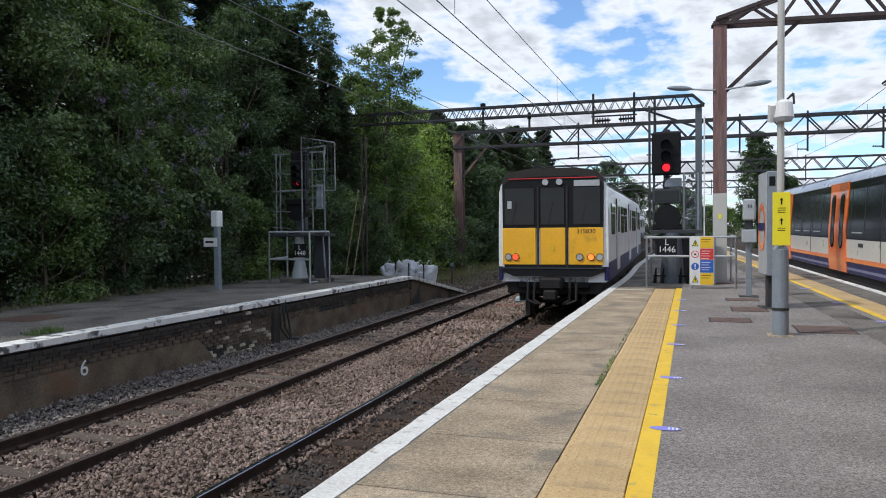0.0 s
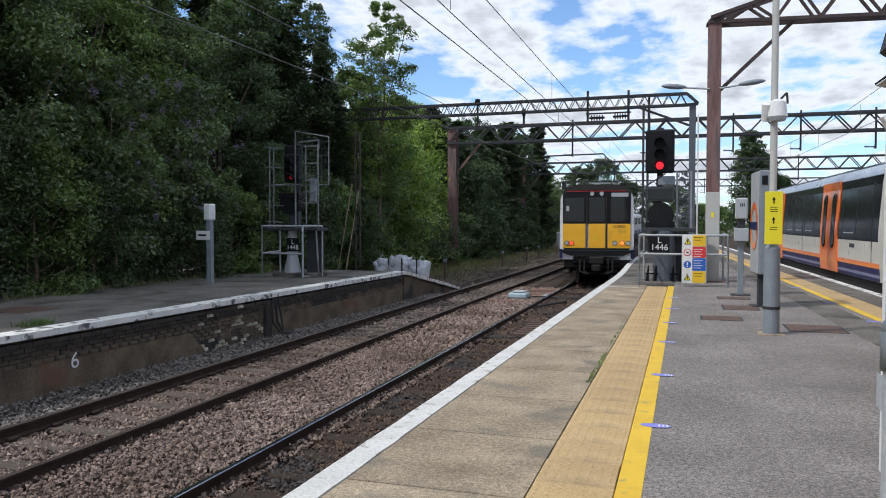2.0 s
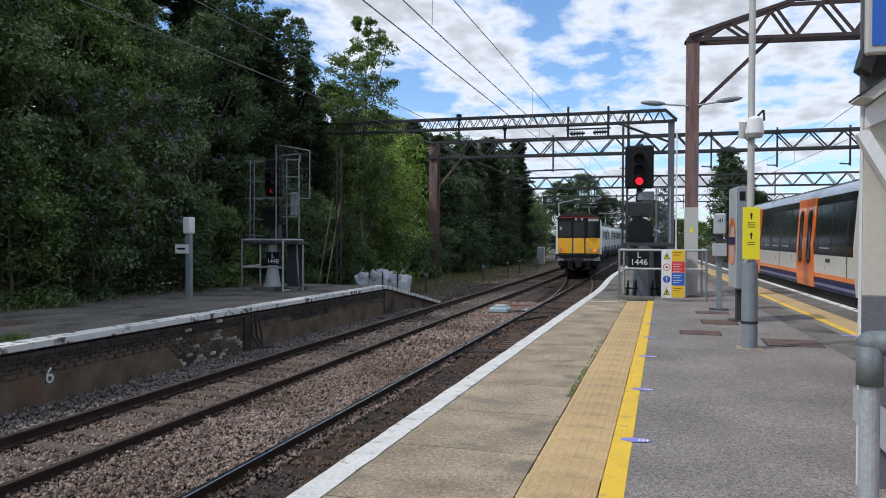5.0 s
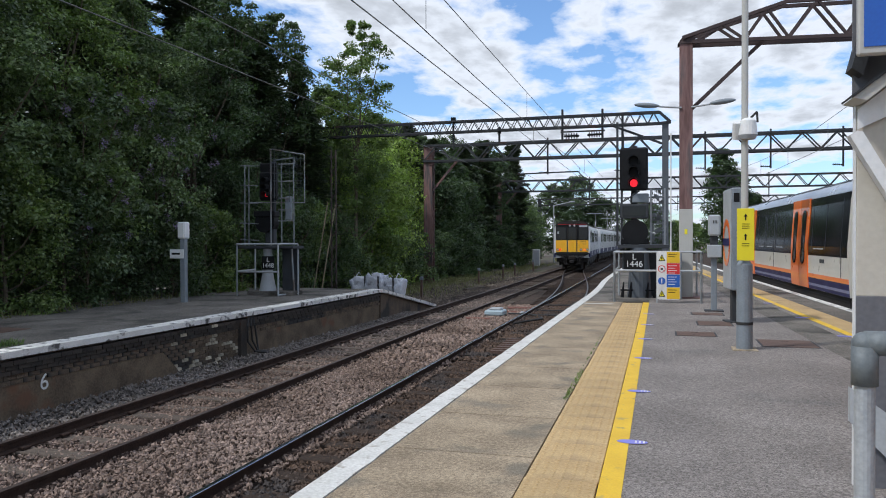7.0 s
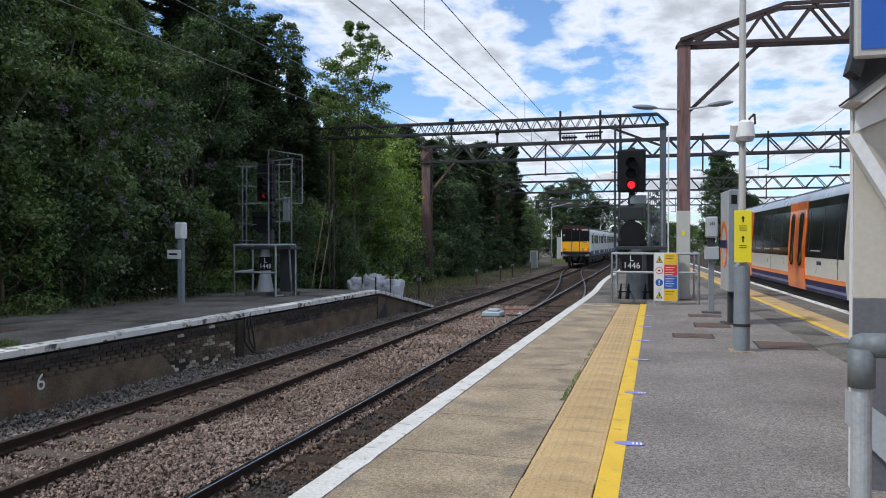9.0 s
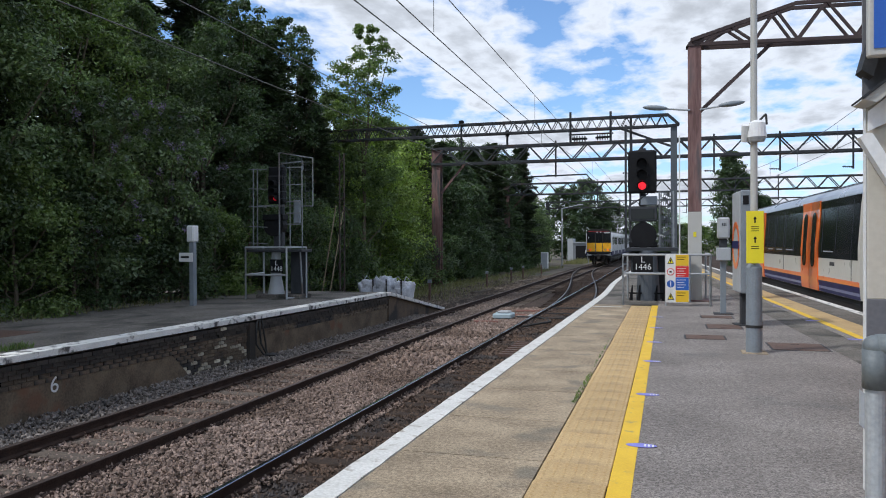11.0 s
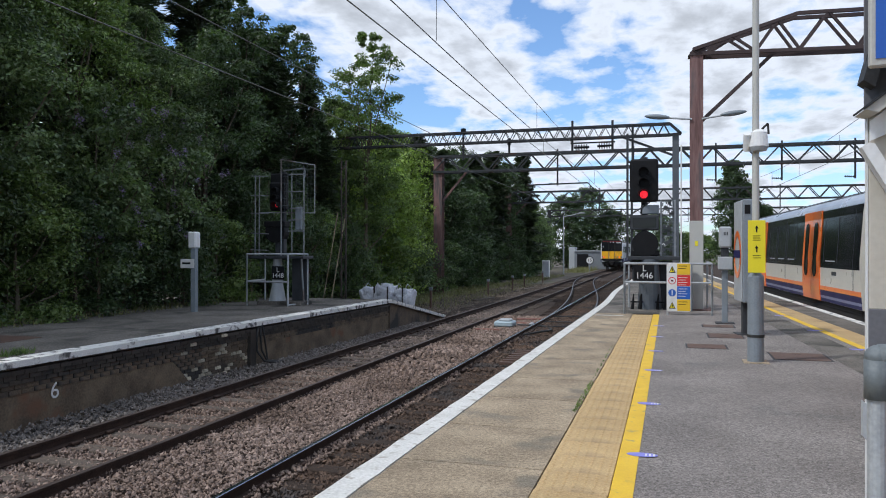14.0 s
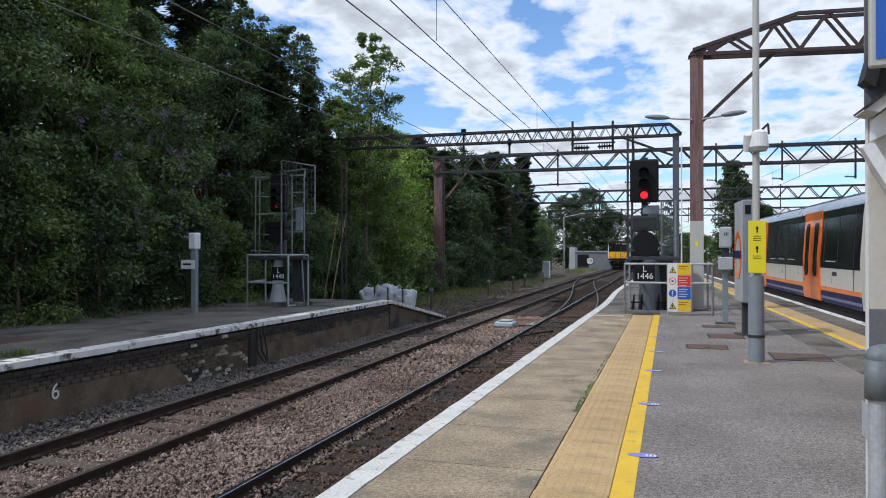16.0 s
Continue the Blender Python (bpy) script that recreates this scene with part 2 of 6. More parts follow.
GREASE = mat("black_greasy_iron", (0.009, 0.008, 0.008), (0.022, 0.019, 0.017), 0.7, scale=6, fine=50, bump=0.2, spec=0.3)
BARK = mat("bark", (0.085, 0.065, 0.045), (0.15, 0.12, 0.085), 0.95, scale=6, fine=40, bump=0.8, stretch=(1, 1, 0.25))
# sun and shade are put into the leaf colours: LEAF_SHADE darkened, LEAF_SUN brightened
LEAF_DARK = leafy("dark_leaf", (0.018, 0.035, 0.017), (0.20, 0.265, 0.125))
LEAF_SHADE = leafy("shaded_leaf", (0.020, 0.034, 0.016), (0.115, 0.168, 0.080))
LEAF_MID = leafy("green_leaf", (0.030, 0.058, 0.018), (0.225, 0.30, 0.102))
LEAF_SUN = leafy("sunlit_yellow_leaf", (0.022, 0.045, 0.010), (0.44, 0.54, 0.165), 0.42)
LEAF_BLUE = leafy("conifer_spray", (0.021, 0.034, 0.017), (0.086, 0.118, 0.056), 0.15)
GRASS = leafy("dry_grass", (0.10, 0.11, 0.045), (0.26, 0.23, 0.12))
FLOWER = leafy("lilac_flower", (0.16, 0.11, 0.26), (0.30, 0.22, 0.42))


# ---- building helpers ----
def put(name, bm, material, parent=None, label="", smooth=False):
    me = bpy.data.meshes.new(name)
    bm.to_mesh(me)
    bm.free()
    me.materials.append(material)
    if smooth:
        for p in me.polygons:
            p.use_smooth = True
    ob = new(name, me)
    ob.parent = parent
    if label:
        ob["label"] = label
    return ob


part = put


def box(bm, lo, hi, bevel=0.0, m=None):
    """An upright box between two corners, its edges bevelled."""
    lo, hi = Vector(lo), Vector(hi)
    mm = Matrix.Translation((lo + hi) / 2) @ Matrix.Diagonal((*(hi - lo), 1))
    r = bmesh.ops.create_cube(bm, size=1, matrix=mm)
    vs = r["verts"]
    if bevel:
        es = list({e for v in vs for e in v.link_edges})
        vs = list({v for f in bmesh.ops.bevel(bm, geom=es, offset=bevel, segments=1, affect="EDGES")["faces"] for v in f.verts} | {v for v in vs if v.is_valid})
    if m is not None:
        bmesh.ops.transform(bm, matrix=m, verts=vs)
    return bm


def B(lo, hi, bevel=0.0, m=None):
    return box(bmesh.new(), lo, hi, bevel, m)


def bar(bm, a, b, w, h=None, up=(0, 0, 1)):
    """A square-section bar from a to b."""
    a, b = Vector(a), Vector(b)
    d = b - a
    if d.length < 1e-6:
        return bm
    h = h or w
    z = d.normalized()
    x = z.cross(Vector(up))
    if x.length < 1e-3:
        x = z.cross(Vector((0, 1, 0)))
    x.normalize()
    y = z.cross(x)
    m = Matrix((x, y, z)).transposed().to_4x4()
    m.translation = (a + b) / 2
    bmesh.ops.create_cube(bm, size=1, matrix=m @ Matrix.Diagonal((w, h, d.length, 1)))
    return bm


def rod(bm, a, b, r, r2=None, n=12, caps=True):
    a, b = Vector(a), Vector(b)
    d = b - a
    m = d.to_track_quat("Z", "Y").to_matrix().to_4x4()
    m.translation = (a + b) / 2
    bmesh.ops.create_cone(bm, cap_ends=caps, segments=n, radius1=r, radius2=r if r2 is None else r2, depth=d.length, matrix=m)
    return bm


def Rod(a, b, r, r2=None, n=12):
    return rod(bmesh.new(), a, b, r, r2, n)


def prism(bm, pts, axis, a, b):
    """A closed outline of (u, v) pushed from a to b along x ('x': u=y, v=z) or y ('y': u=x, v=z) or z ('z': u=x, v=y)."""
    def P(u, v, w):
        return {"x": (w, u, v), "y": (u, w, v), "z": (u, v, w)}[axis]
    lo = [bm.verts.new(P(u, v, a)) for u, v in pts]
    hi = [bm.verts.new(P(u, v, b)) for u, v in pts]
    n = len(pts)
    for i in range(n):
        bm.faces.new((lo[i], lo[(i + 1) % n], hi[(i + 1) % n], hi[i]))
    bm.faces.new(lo[::-1])
    bm.faces.new(hi)
    bmesh.ops.recalc_face_normals(bm, faces=bm.faces)
    return bm


def Prism(pts, axis, a, b):
    return prism(bmesh.new(), pts, axis, a, b)


def thing(name, m, label, category, group="", kind=""):
    ob = new(name)
    ob.empty_display_size = 0.1
    ob.matrix_world = m
    return tagged(ob, label, category, group, kind)


def text(name, body, size, material, parent, m, label=""):
    cu = bpy.data.curves.new(name, "FONT")
    cu.body, cu.size, cu.extrude = body, size, 0.002
    cu.align_x, cu.align_y = "CENTER", "CENTER"
    tmp = bpy.data.objects.new(name + "_outline", cu)
    me = bpy.data.meshes.new_from_object(tmp)
    bpy.data.objects.remove(tmp)
    me.materials.clear()
    me.materials.append(material)
    ob = new(name, me)
    ob.parent = parent
    ob.matrix_basis = m
    if label:
        ob["label"] = label
    return ob



# ---- ground, platforms ----
RAIL = -0.915          # rail top below the platform's surface
BED = -1.10            # top of the ballast bed


def edge_x(y):
    """The near platform's edge, with its outward bend past the end fence."""
    t = min(1.0, max(0.0, (y - 23) / 8))
    u = min(1.0, max(0.0, (y - 33) / 12))
    return -2.235 + 0.0135 * min(y, 22) - 0.15 * t * t * (3 - 2 * t) + 0.13 * u * u * (3 - 2 * u)


def edge_r(y):
    """The same platform's other edge, which closes in on it."""
    return 5.05 - 0.047 * y


def right_line(y):
    return 3.62 - 0.047 * y


def ribbon(name, left, right, ys, z0, z1, material, label, kind="structure", bevel=0.0):
    """A slab between two lines along the platform, from z0 to z1."""
    bm = bmesh.new()
    prev = None
    for y in ys:
        l, r = left(y), right(y)
        ring = [bm.verts.new(p) for p in ((l, y, z0), (r, y, z0), (r, y, z1), (l, y, z1))]
        if prev:
            for i in range(4):
                bm.faces.new((prev[i], prev[(i + 1) % 4], ring[(i + 1) % 4], ring[i]))
        else:
            bm.faces.new(ring[::-1])
        prev = ring
    bm.faces.new(prev)
    bmesh.ops.recalc_face_normals(bm, faces=bm.faces)
    return tagged(put(name, bm, material), label, name.split("_")[-1] if name != "ground" else "ground", kind=kind)


def left_edge(y):
    return -9.42 + 0.026 * y


def frange(a, b, s):
    n = max(1, int(round((b - a) / s)))
    return [a + (b - a) * i / n for i in range(n + 1)]


def ground():
    bm = bmesh.new()
    bmesh.ops.create_grid(bm, x_segments=120, y_segments=120, size=600, matrix=Matrix.Translation((0, 300, 0)))
    for v in bm.verts:
        v.co.z = -1.22 + 0.05 * noise.noise(v.co * 0.3)
    tagged(put("ground", bm, EARTH), "dry earth and weeds beside the railway", "ground", kind="structure")
    bm = bmesh.new()
    bmesh.ops.create_grid(bm, x_segments=40, y_segments=260, size=0.5, matrix=Matrix.Translation((0, 0, 0)))
    for v in bm.verts:
        u, w = v.co.x + 0.5, v.co.y + 0.5
        y = -20 + 180 * w
        x0, x1 = (left_edge(y) if y < 24 else left_edge(24) - 0.6), -1.6
        v.co = (x0 + (x1 - x0) * u, y, BED - 0.03 + 0.035 * noise.noise((u * 9, y * 1.3, 0)))
    tagged(put("trackbed", bm, BALLAST), "brown stone ballast bed under the two tracks", "track bed", kind="structure")
    bm = B((1.2, 30, -1.3), (14, 160, BED))
    tagged(put("far_trackbed", bm, BALLAST), "stone ballast bed of the line beyond the platform", "track bed", kind="structure")


ground()
platform_ys = frange(-20, 24, 4) + frange(25, 60, 1.0)
ribbon("platform", lambda y: edge_x(y) + 0.16, lambda y: edge_r(y) - 0.16, platform_ys, -1.25, -0.03, ASPHALT, "grey asphalt island platform narrowing away")


def margin():
    """Coping, slabs, tactile paving and the line along the near edge."""
    ribbon("coping", lambda y: edge_x(y) + 0.016 * noise.noise((y * 2.1, 0.0, 0.0)), lambda y: edge_x(y) + 0.195 + 0.012 * noise.noise((y * 3.7, 5.0, 0.0)), frange(-20, 2, 1.0) + frange(2.2, 24, 0.2) + frange(24.5, 60, 0.5), -0.12, 0.006, NEAR_WHITE, "worn white painted platform edge coping")
    ribbon("platform_wall", lambda y: edge_x(y) + 0.1, lambda y: edge_x(y) + 0.3, frange(-20, 60, 2), -1.25, -0.12, BRICK, "sooty brick platform wall below the coping")
    ribbon("end_surface", lambda y: edge_x(y) + 0.2, lambda y: -0.22, frange(19.6, 60, 1), -0.03, 0.0, OLD_ASPHALT, "old dark asphalt past the platform end fence")
    ribbon("yellow_line", lambda y: -0.37, lambda y: -0.22, frange(-20, 19.5, 2.0), -0.03, 0.004, YELLOW_LINE, "yellow painted safety line on the platform")
    ribbon("asphalt_top", lambda y: -0.22, lambda y: right_line(y) - 0.0, frange(-20, 60, 2.0), -0.03, 0.0, ASPHALT, "grey gritty asphalt of the island platform")
    ribbon("right_yellow_line", lambda y: right_line(y), lambda y: right_line(y) + 0.14, frange(-20, 60, 2.0), -0.03, 0.004, YELLOW_LINE, "yellow painted safety line along the other edge")
    ribbon("right_tactile", lambda y: right_line(y) + 0.14, lambda y: right_line(y) + 0.62, frange(-20, 60, 2.0), -0.03, 0.003, TACTILE, "buff tactile paving along the other edge")
    ribbon("right_slabs", lambda y: right_line(y) + 0.62, lambda y: edge_r(y) - 0.2, frange(-20, 60, 2.0), -0.03, 0.0, OLD_ASPHALT, "dark worn slabs near the other edge")
    ribbon("right_coping", lambda y: edge_r(y) - 0.2, edge_r, frange(-20, 60, 2.0), -0.12, 0.006, WHITE_EDGE, "white painted coping of the other platform edge")
    ribbon("dark_patch", lambda y: right_line(y) - 0.72, lambda y: right_line(y) - 0.16, frange(9.2, 40, 2.0), 0.0, 0.003, OLD_ASPHALT, "darker strip of patched asphalt")
    tagged(put("white_marking", B((-1.78, 18.86, 0.0), (-1.06, 18.95, 0.005)), NEAR_WHITE), "short white painted line across the platform end", "marking", kind="structure")
    base = tagged(put("slab_bed", B((-2.06, -20, -0.05), (-0.37, 19.6, -0.022)), MORTAR), "dark joints under the platform slabs", "paving bed", kind="structure")
    ys = [-20, -16, -12, -8, -5.5, -3, -0.5, 1.7, 2.95, 4.2, 5.42, 6.65, 8.0, 9.3, 11.1, 12.9, 14.7, 16.5, 18.2, 19.6]
    for a, b in zip(ys, ys[1:]):
        part("slab", Prism([(edge_x(a) + 0.205, a + 0.009), (-0.868, a + 0.009), (-0.868, b - 0.009), (edge_x(b) + 0.205, b - 0.009)], "z", -0.03, 0.0), CONCRETE, base)
    bm = bmesh.new()
    box(bm, (-0.24, -0.223, -0.02), (0.24, 0.223, 0.0), 0.003)
    for i in range(7):
        for j in range(7):
            bmesh.ops.create_cone(bm, cap_ends=True, segments=6, radius1=0.014, radius2=0.009, depth=0.005,
                                  matrix=Matrix.Translation((-0.204 + 0.068 * i, -0.192 + 0.064 * j, 0.0025)))
    me = bpy.data.meshes.new("tactile_slab")
    bm.to_mesh(me); bm.free()
    me.materials.append(TACTILE)
    y = -6.5
    while y < 19.3:
        ob = new("tactile_slab", me)
        ob.parent = base
        ob.matrix_basis = pose(-0.618 + random.uniform(-.003, .003), y, random.uniform(-0.001, 0.002), 0, 0, random.uniform(-.3, .3))
        y += 0.45


margin()


def raw(name, co, faces, material, parent=None):
    """A mesh from arrays: co (n, 3), faces (m, k)."""
    me = bpy.data.meshes.new(name)
    k = faces.shape[1]
    me.vertices.add(len(co)); me.loops.add(faces.size); me.polygons.add(len(faces))
    me.vertices.foreach_set("co", np.asarray(co, np.float32).ravel())
    me.loops.foreach_set("vertex_index", np.asarray(faces, np.int32).ravel())
    me.polygons.foreach_set("loop_start", np.arange(0, faces.size, k, dtype=np.int32))
    me.polygons.foreach_set("use_smooth", np.zeros(len(faces), bool))
    me.update(calc_edges=True)
    me.validate()
    me.materials.append(material)
    ob = new(name, me)
    ob.parent = parent
    return ob


OCT = np.array([(1, 0, 0), (-1, 0, 0), (0, 1, 0), (0, -1, 0), (0, 0, 1), (0, 0, -1)], float)
OCT_F = np.array([(0, 2, 4), (2, 1, 4), (1, 3, 4), (3, 0, 4), (2, 0, 5), (1, 2, 5), (3, 1, 5), (0, 3, 5)])


def stones(name, label, x0, x1, y0, y1, count, size, z, material, seed, rough=0.02):
    """Loose crushed stones on a stretch of track bed."""
    rng = np.random.default_rng(seed)
    c = np.stack([rng.uniform(x0, x1, count), rng.uniform(y0, y1, count), z + rng.uniform(-rough, rough, count)], 1)
    s = size * rng.uniform(0.6, 1.35, (count, 1, 1)) * rng.uniform(0.45, 1.35, (count, 1, 3))
    v = OCT[None] * s * rng.uniform(0.75, 1.25, (count, 6, 1))
    a, b = rng.uniform(0, 6.28, count), rng.uniform(0, 6.28, count)
    ca, sa, cb, sb = np.cos(a), np.sin(a), np.cos(b), np.sin(b)
    o = np.zeros(count)
    r1 = np.stack([np.stack([ca, -sa, o], 1), np.stack([sa, ca, o], 1), np.stack([o, o, o + 1], 1)], 1)
    r2 = np.stack([np.stack([o + 1, o, o], 1), np.stack([o, cb, -sb], 1), np.stack([o, sb, cb], 1)], 1)
    v = np.einsum("nij,nkj->nki", r1 @ r2, v) + c[:, None]
    f = (OCT_F[None] + 6 * np.arange(count)[:, None, None]).reshape(-1, 3)
    return tagged(raw(name, v.reshape(-1, 3), f, material), label, "ballast", kind="stuff")


# ---- tracks ----
NEAR_X, FAR_X = -3.66, -7.2


def smooth_step(a, b, y):
    t = min(1, max(0, (y - a) / (b - a)))
    return t * t * (3 - 2 * t)


def near_line(y):
    return NEAR_X - 0.35 * smooth_step(30, 120, y)


def far_line(y):
    return FAR_X + 0.1 - 0.1 * smooth_step(5, 25, y) - 0.2 * smooth_step(30, 70, y) + 0.3 * smooth_step(66, 100, y)


def cross_line(y):
    return near_line(min(y, 31)) + (far_line(76) - near_line(31)) * smooth_step(26.8, 76, y) if y < 76 else far_line(y)


RAIL_SECTION = [(-0.07, -0.155), (0.07, -0.155), (0.07, -0.14), (0.012, -0.12), (0.012, -0.045), (0.034, -0.035), (0.034, -0.006), (0.026, 0.0),
                (-0.026, 0.0), (-0.034, -0.006), (-0.034, -0.035), (-0.012, -0.045), (-0.012, -0.12), (-0.07, -0.14)]


def rail(line, side, ys, top, parent, label):
    bm = bmesh.new()
    prev = None
    for y in ys:
        x = line(y) + side * 0.7525
        ring = [bm.verts.new((x + u, y, RAIL + w)) for u, w in RAIL_SECTION]
        if prev:
            for i in range(14):
                f = bm.faces.new((prev[i], ring[i], ring[(i + 1) % 14], prev[(i + 1) % 14]))
                f.material_index = 1 if i in (6, 7, 8) else 0
        prev = ring
    bmesh.ops.recalc_face_normals(bm, faces=bm.faces)
    ob = part("rail", bm, RUST_RAIL, parent, label)
    ob.data.materials.append(top)


def track(line, y0, y1, top, wood, label, sleeper_step=0.68, sleepers=True):
    tr = thing("track", Matrix(), label, "railway track", kind="structure")
    ys = frange(y0, y1, 1.5)
    for side in (-1, 1):
        rail(line, side, ys, top, tr, "rusty steel rail")
    if not sleepers:
        return tr
    me = B((-1.28, -0.125, -0.12), (1.28, 0.125, 0.0), 0.012)
    m2 = bpy.data.meshes.new("sleeper"); me.to_mesh(m2); me.free()
    m2.materials.append(wood)
    chair = bmesh.new()
    for s in (-1, 1):
        for d in (-1, 1):
            box(chair, (s * 0.7525 + d * 0.09 - 0.045, -0.07, 0.0), (s * 0.7525 + d * 0.09 + 0.045, 0.07, 0.045), 0.012)
    m3 = bpy.data.meshes.new("rail_chair"); chair.to_mesh(m3); chair.free()
    m3.materials.append(RUST_RAIL)
    y = y0
    while y < min(y1, 75):
        x = line(y)
        for nm, mesh in (("sleeper", m2), ("rail_chair", m3)):
            ob = new(nm, mesh)
            ob.parent = tr
            ob.matrix_basis = pose(x + random.uniform(-.02, .02) * (nm == "sleeper"), y, RAIL - 0.155 - random.uniform(0, 0.018) * (nm == "sleeper"), 0, random.uniform(-.5, .5) * (nm == "sleeper"), random.uniform(-1.2, 1.2) * (nm == "sleeper"))
        y += sleeper_step
    return tr


track(near_line, -12, 150, RAIL_TOP, DARK_SLEEPER, "near track with polished rails on oily wooden sleepers")
track(far_line, -12, 150, DULL_TOP, SLEEPER, "rusty far track on weathered wooden sleepers")
track(cross_line, 28, 76, WORN_TOP, DARK_SLEEPER, "crossover rails linking the two tracks", sleepers=False)
stones("six_foot_ballast", "pinkish brown crushed stone between the tracks", -6.75, -4.2, 3, 15, 21000, 0.024, BED + 0.045, STONE, 1)
timbers = thing("crossover_timbers", Matrix(), "long dark oily timbers under the crossover", "sleepers", kind="structure")
for i in range(53):
    y = 26.1 + i * 0.8
    xa, xb = far_line(y) - 1.2, near_line(y) + 1.2
    if y < 40:
        xa = cross_line(y) - 1.35
    part("timber", B((xa, y - 0.13, RAIL - 0.29), (xb, y + 0.13, RAIL - 0.149), 0.01), DARK_SLEEPER, timbers)
stones("verge_stone", "brown spilled stones and litter on the verge", -12.6, -8.5, 24.5, 62, 6000, 0.055, -1.17, VERGE_STONE, 8, 0.03)
stones("six_foot_ballast", "pinkish brown crushed stone between the tracks", -6.6, -4.3, 15, 30, 6000, 0.045, BED + 0.045, STONE, 2)
stones("far_crib_ballast", "grey brown stones between far sleepers", -8.6, -6.3, 4, 16, 14000, 0.026, RAIL - 0.187, STONE, 3, 0.026)
stones("far_crib_ballast", "grey brown stones between far sleepers", -8.6, -6.3, 16, 40, 6000, 0.05, RAIL - 0.195, DARK_STONE, 4)
stones("shoulder_ballast", "grey stones heaped against the old platform wall", -9.2, -8.1, 6, 26, 9000, 0.032, BED + 0.05, GREY_STONE, 5, 0.04)
stones("near_crib_ballast", "oily brown stones between near sleepers", -4.6, -2.2, 3.5, 16, 15000, 0.03, RAIL - 0.188, BROWN_STONE, 6)
stones("near_crib_ballast", "oily brown stones between near sleepers", -4.7, -2.2, 16, 40, 8000, 0.05, RAIL - 0.17, BROWN_STONE, 7)

# ---- more materials ----
WHITE = mat("white_paint", (0.78, 0.78, 0.76), (0.68, 0.68, 0.66), 0.5, scale=2, fine=30, bump=0.03, stain=(0.5, 0.47, 0.42), stain_at=0.68)
TRAIN_WHITE = mat("train_white", (0.78, 0.79, 0.80), (0.66, 0.67, 0.68), 0.35, scale=1, fine=12, bump=0.02, stain=(0.48, 0.45, 0.42), stain_at=0.66, coat=0.3)
TRAIN_YELLOW = mat("warning_yellow", (0.90, 0.47, 0.012), (0.82, 0.41, 0.01), 0.4, scale=1.5, fine=18, bump=0.02, stain=(0.5, 0.27, 0.03), stain_at=0.66, coat=0.3)
TRAIN_BLUE = mat("dark_blue_paint", (0.018, 0.02, 0.095), (0.013, 0.015, 0.07), 0.5, scale=2, fine=20, bump=0.02, spec=0.3)
TRAIN_GREY = mat("bumper_grey", (0.04, 0.046, 0.052), (0.025, 0.029, 0.033), 0.6, scale=3, fine=30, bump=0.1)
TRAIN_ROOF = mat("roof_grime", (0.05, 0.042, 0.038), (0.095, 0.082, 0.073), 0.85, scale=1.5, fine=15, bump=0.1)
CREAM = mat("train_cream", (0.70, 0.68, 0.60), (0.64, 0.62, 0.55), 0.3, scale=1, fine=10, bump=0.01, coat=0.5)
ORANGE = mat("train_orange", (0.92, 0.20, 0.025), (0.86, 0.17, 0.02), 0.3, scale=1, fine=10, bump=0.01, coat=0.5)
SILVER_ROOF = mat("silver_blue_roof", (0.42, 0.47, 0.54), (0.34, 0.39, 0.46), 0.3, metal=0.35, scale=1, fine=8, bump=0.05)
WINDOW = glass("dark_train_glass", (0.005, 0.0055, 0.007), 0.12, 0.12)
COACH_GLASS = glass("coach_window_glass", (0.02, 0.022, 0.026), 0.05, 0.9)
CAB_GLASS = glass("dark_cab_glass", (0.014, 0.015, 0.017), 0.05, 0.3)
RED_LIGHT = mat("red_lamp_lit", (0.6, 0.01, 0.01), (0.6, 0.01, 0.01), 0.3, bump=0, glow=(1.0, 0.012, 0.03), power=1.0)
DIM_RED = mat("red_lamp_dim", (0.4, 0.01, 0.01), (0.4, 0.01, 0.01), 0.3, bump=0, glow=(1.0, 0.02, 0.04), power=0.5)
TAIL_RED = mat("tail_lamp_lit", (0.6, 0.01, 0.01), (0.6, 0.01, 0.01), 0.3, bump=0, glow=(1.0, 0.06, 0.01), power=2.2)
TAIL_HOT = mat("tail_lamp_orange", (0.7, 0.2, 0.02), (0.7, 0.2, 0.02), 0.3, bump=0, glow=(1.0, 0.10, 0.015), power=2.6)
LAMP_GLASS = mat("lamp_glass", (0.45, 0.45, 0.42), (0.35, 0.35, 0.33), 0.2, bump=0)
SIGN_YELLOW = mat("sign_yellow", (0.82, 0.70, 0.02), (0.78, 0.66, 0.02), 0.5, bump=0.02)
SIGN_AMBER = mat("sign_amber", (0.80, 0.50, 0.02), (0.75, 0.47, 0.02), 0.5, bump=0.02)
SIGN_RED = mat("sign_red", (0.66, 0.03, 0.03), (0.6, 0.03, 0.03), 0.5, bump=0.02)
SIGN_BLUE = mat("sign_blue", (0.02, 0.12, 0.48), (0.02, 0.10, 0.42), 0.5, bump=0.02)
POST_GREY = mat("grey_post_paint", (0.23, 0.26, 0.285), (0.18, 0.205, 0.225), 0.5, scale=4, fine=40, bump=0.05)
LAMP_CREAM = mat("pale_lamp_post_paint", (0.50, 0.49, 0.45), (0.44, 0.43, 0.39), 0.5, scale=3, fine=40, bump=0.04)
CASE_GREY = mat("pale_case_paint", (0.42, 0.44, 0.45), (0.35, 0.37, 0.38), 0.5, scale=4, fine=40, bump=0.04)
STICKER = mat("blue_floor_sticker", (0.20, 0.20, 0.62), (0.26, 0.26, 0.66), 0.5, bump=0.02)
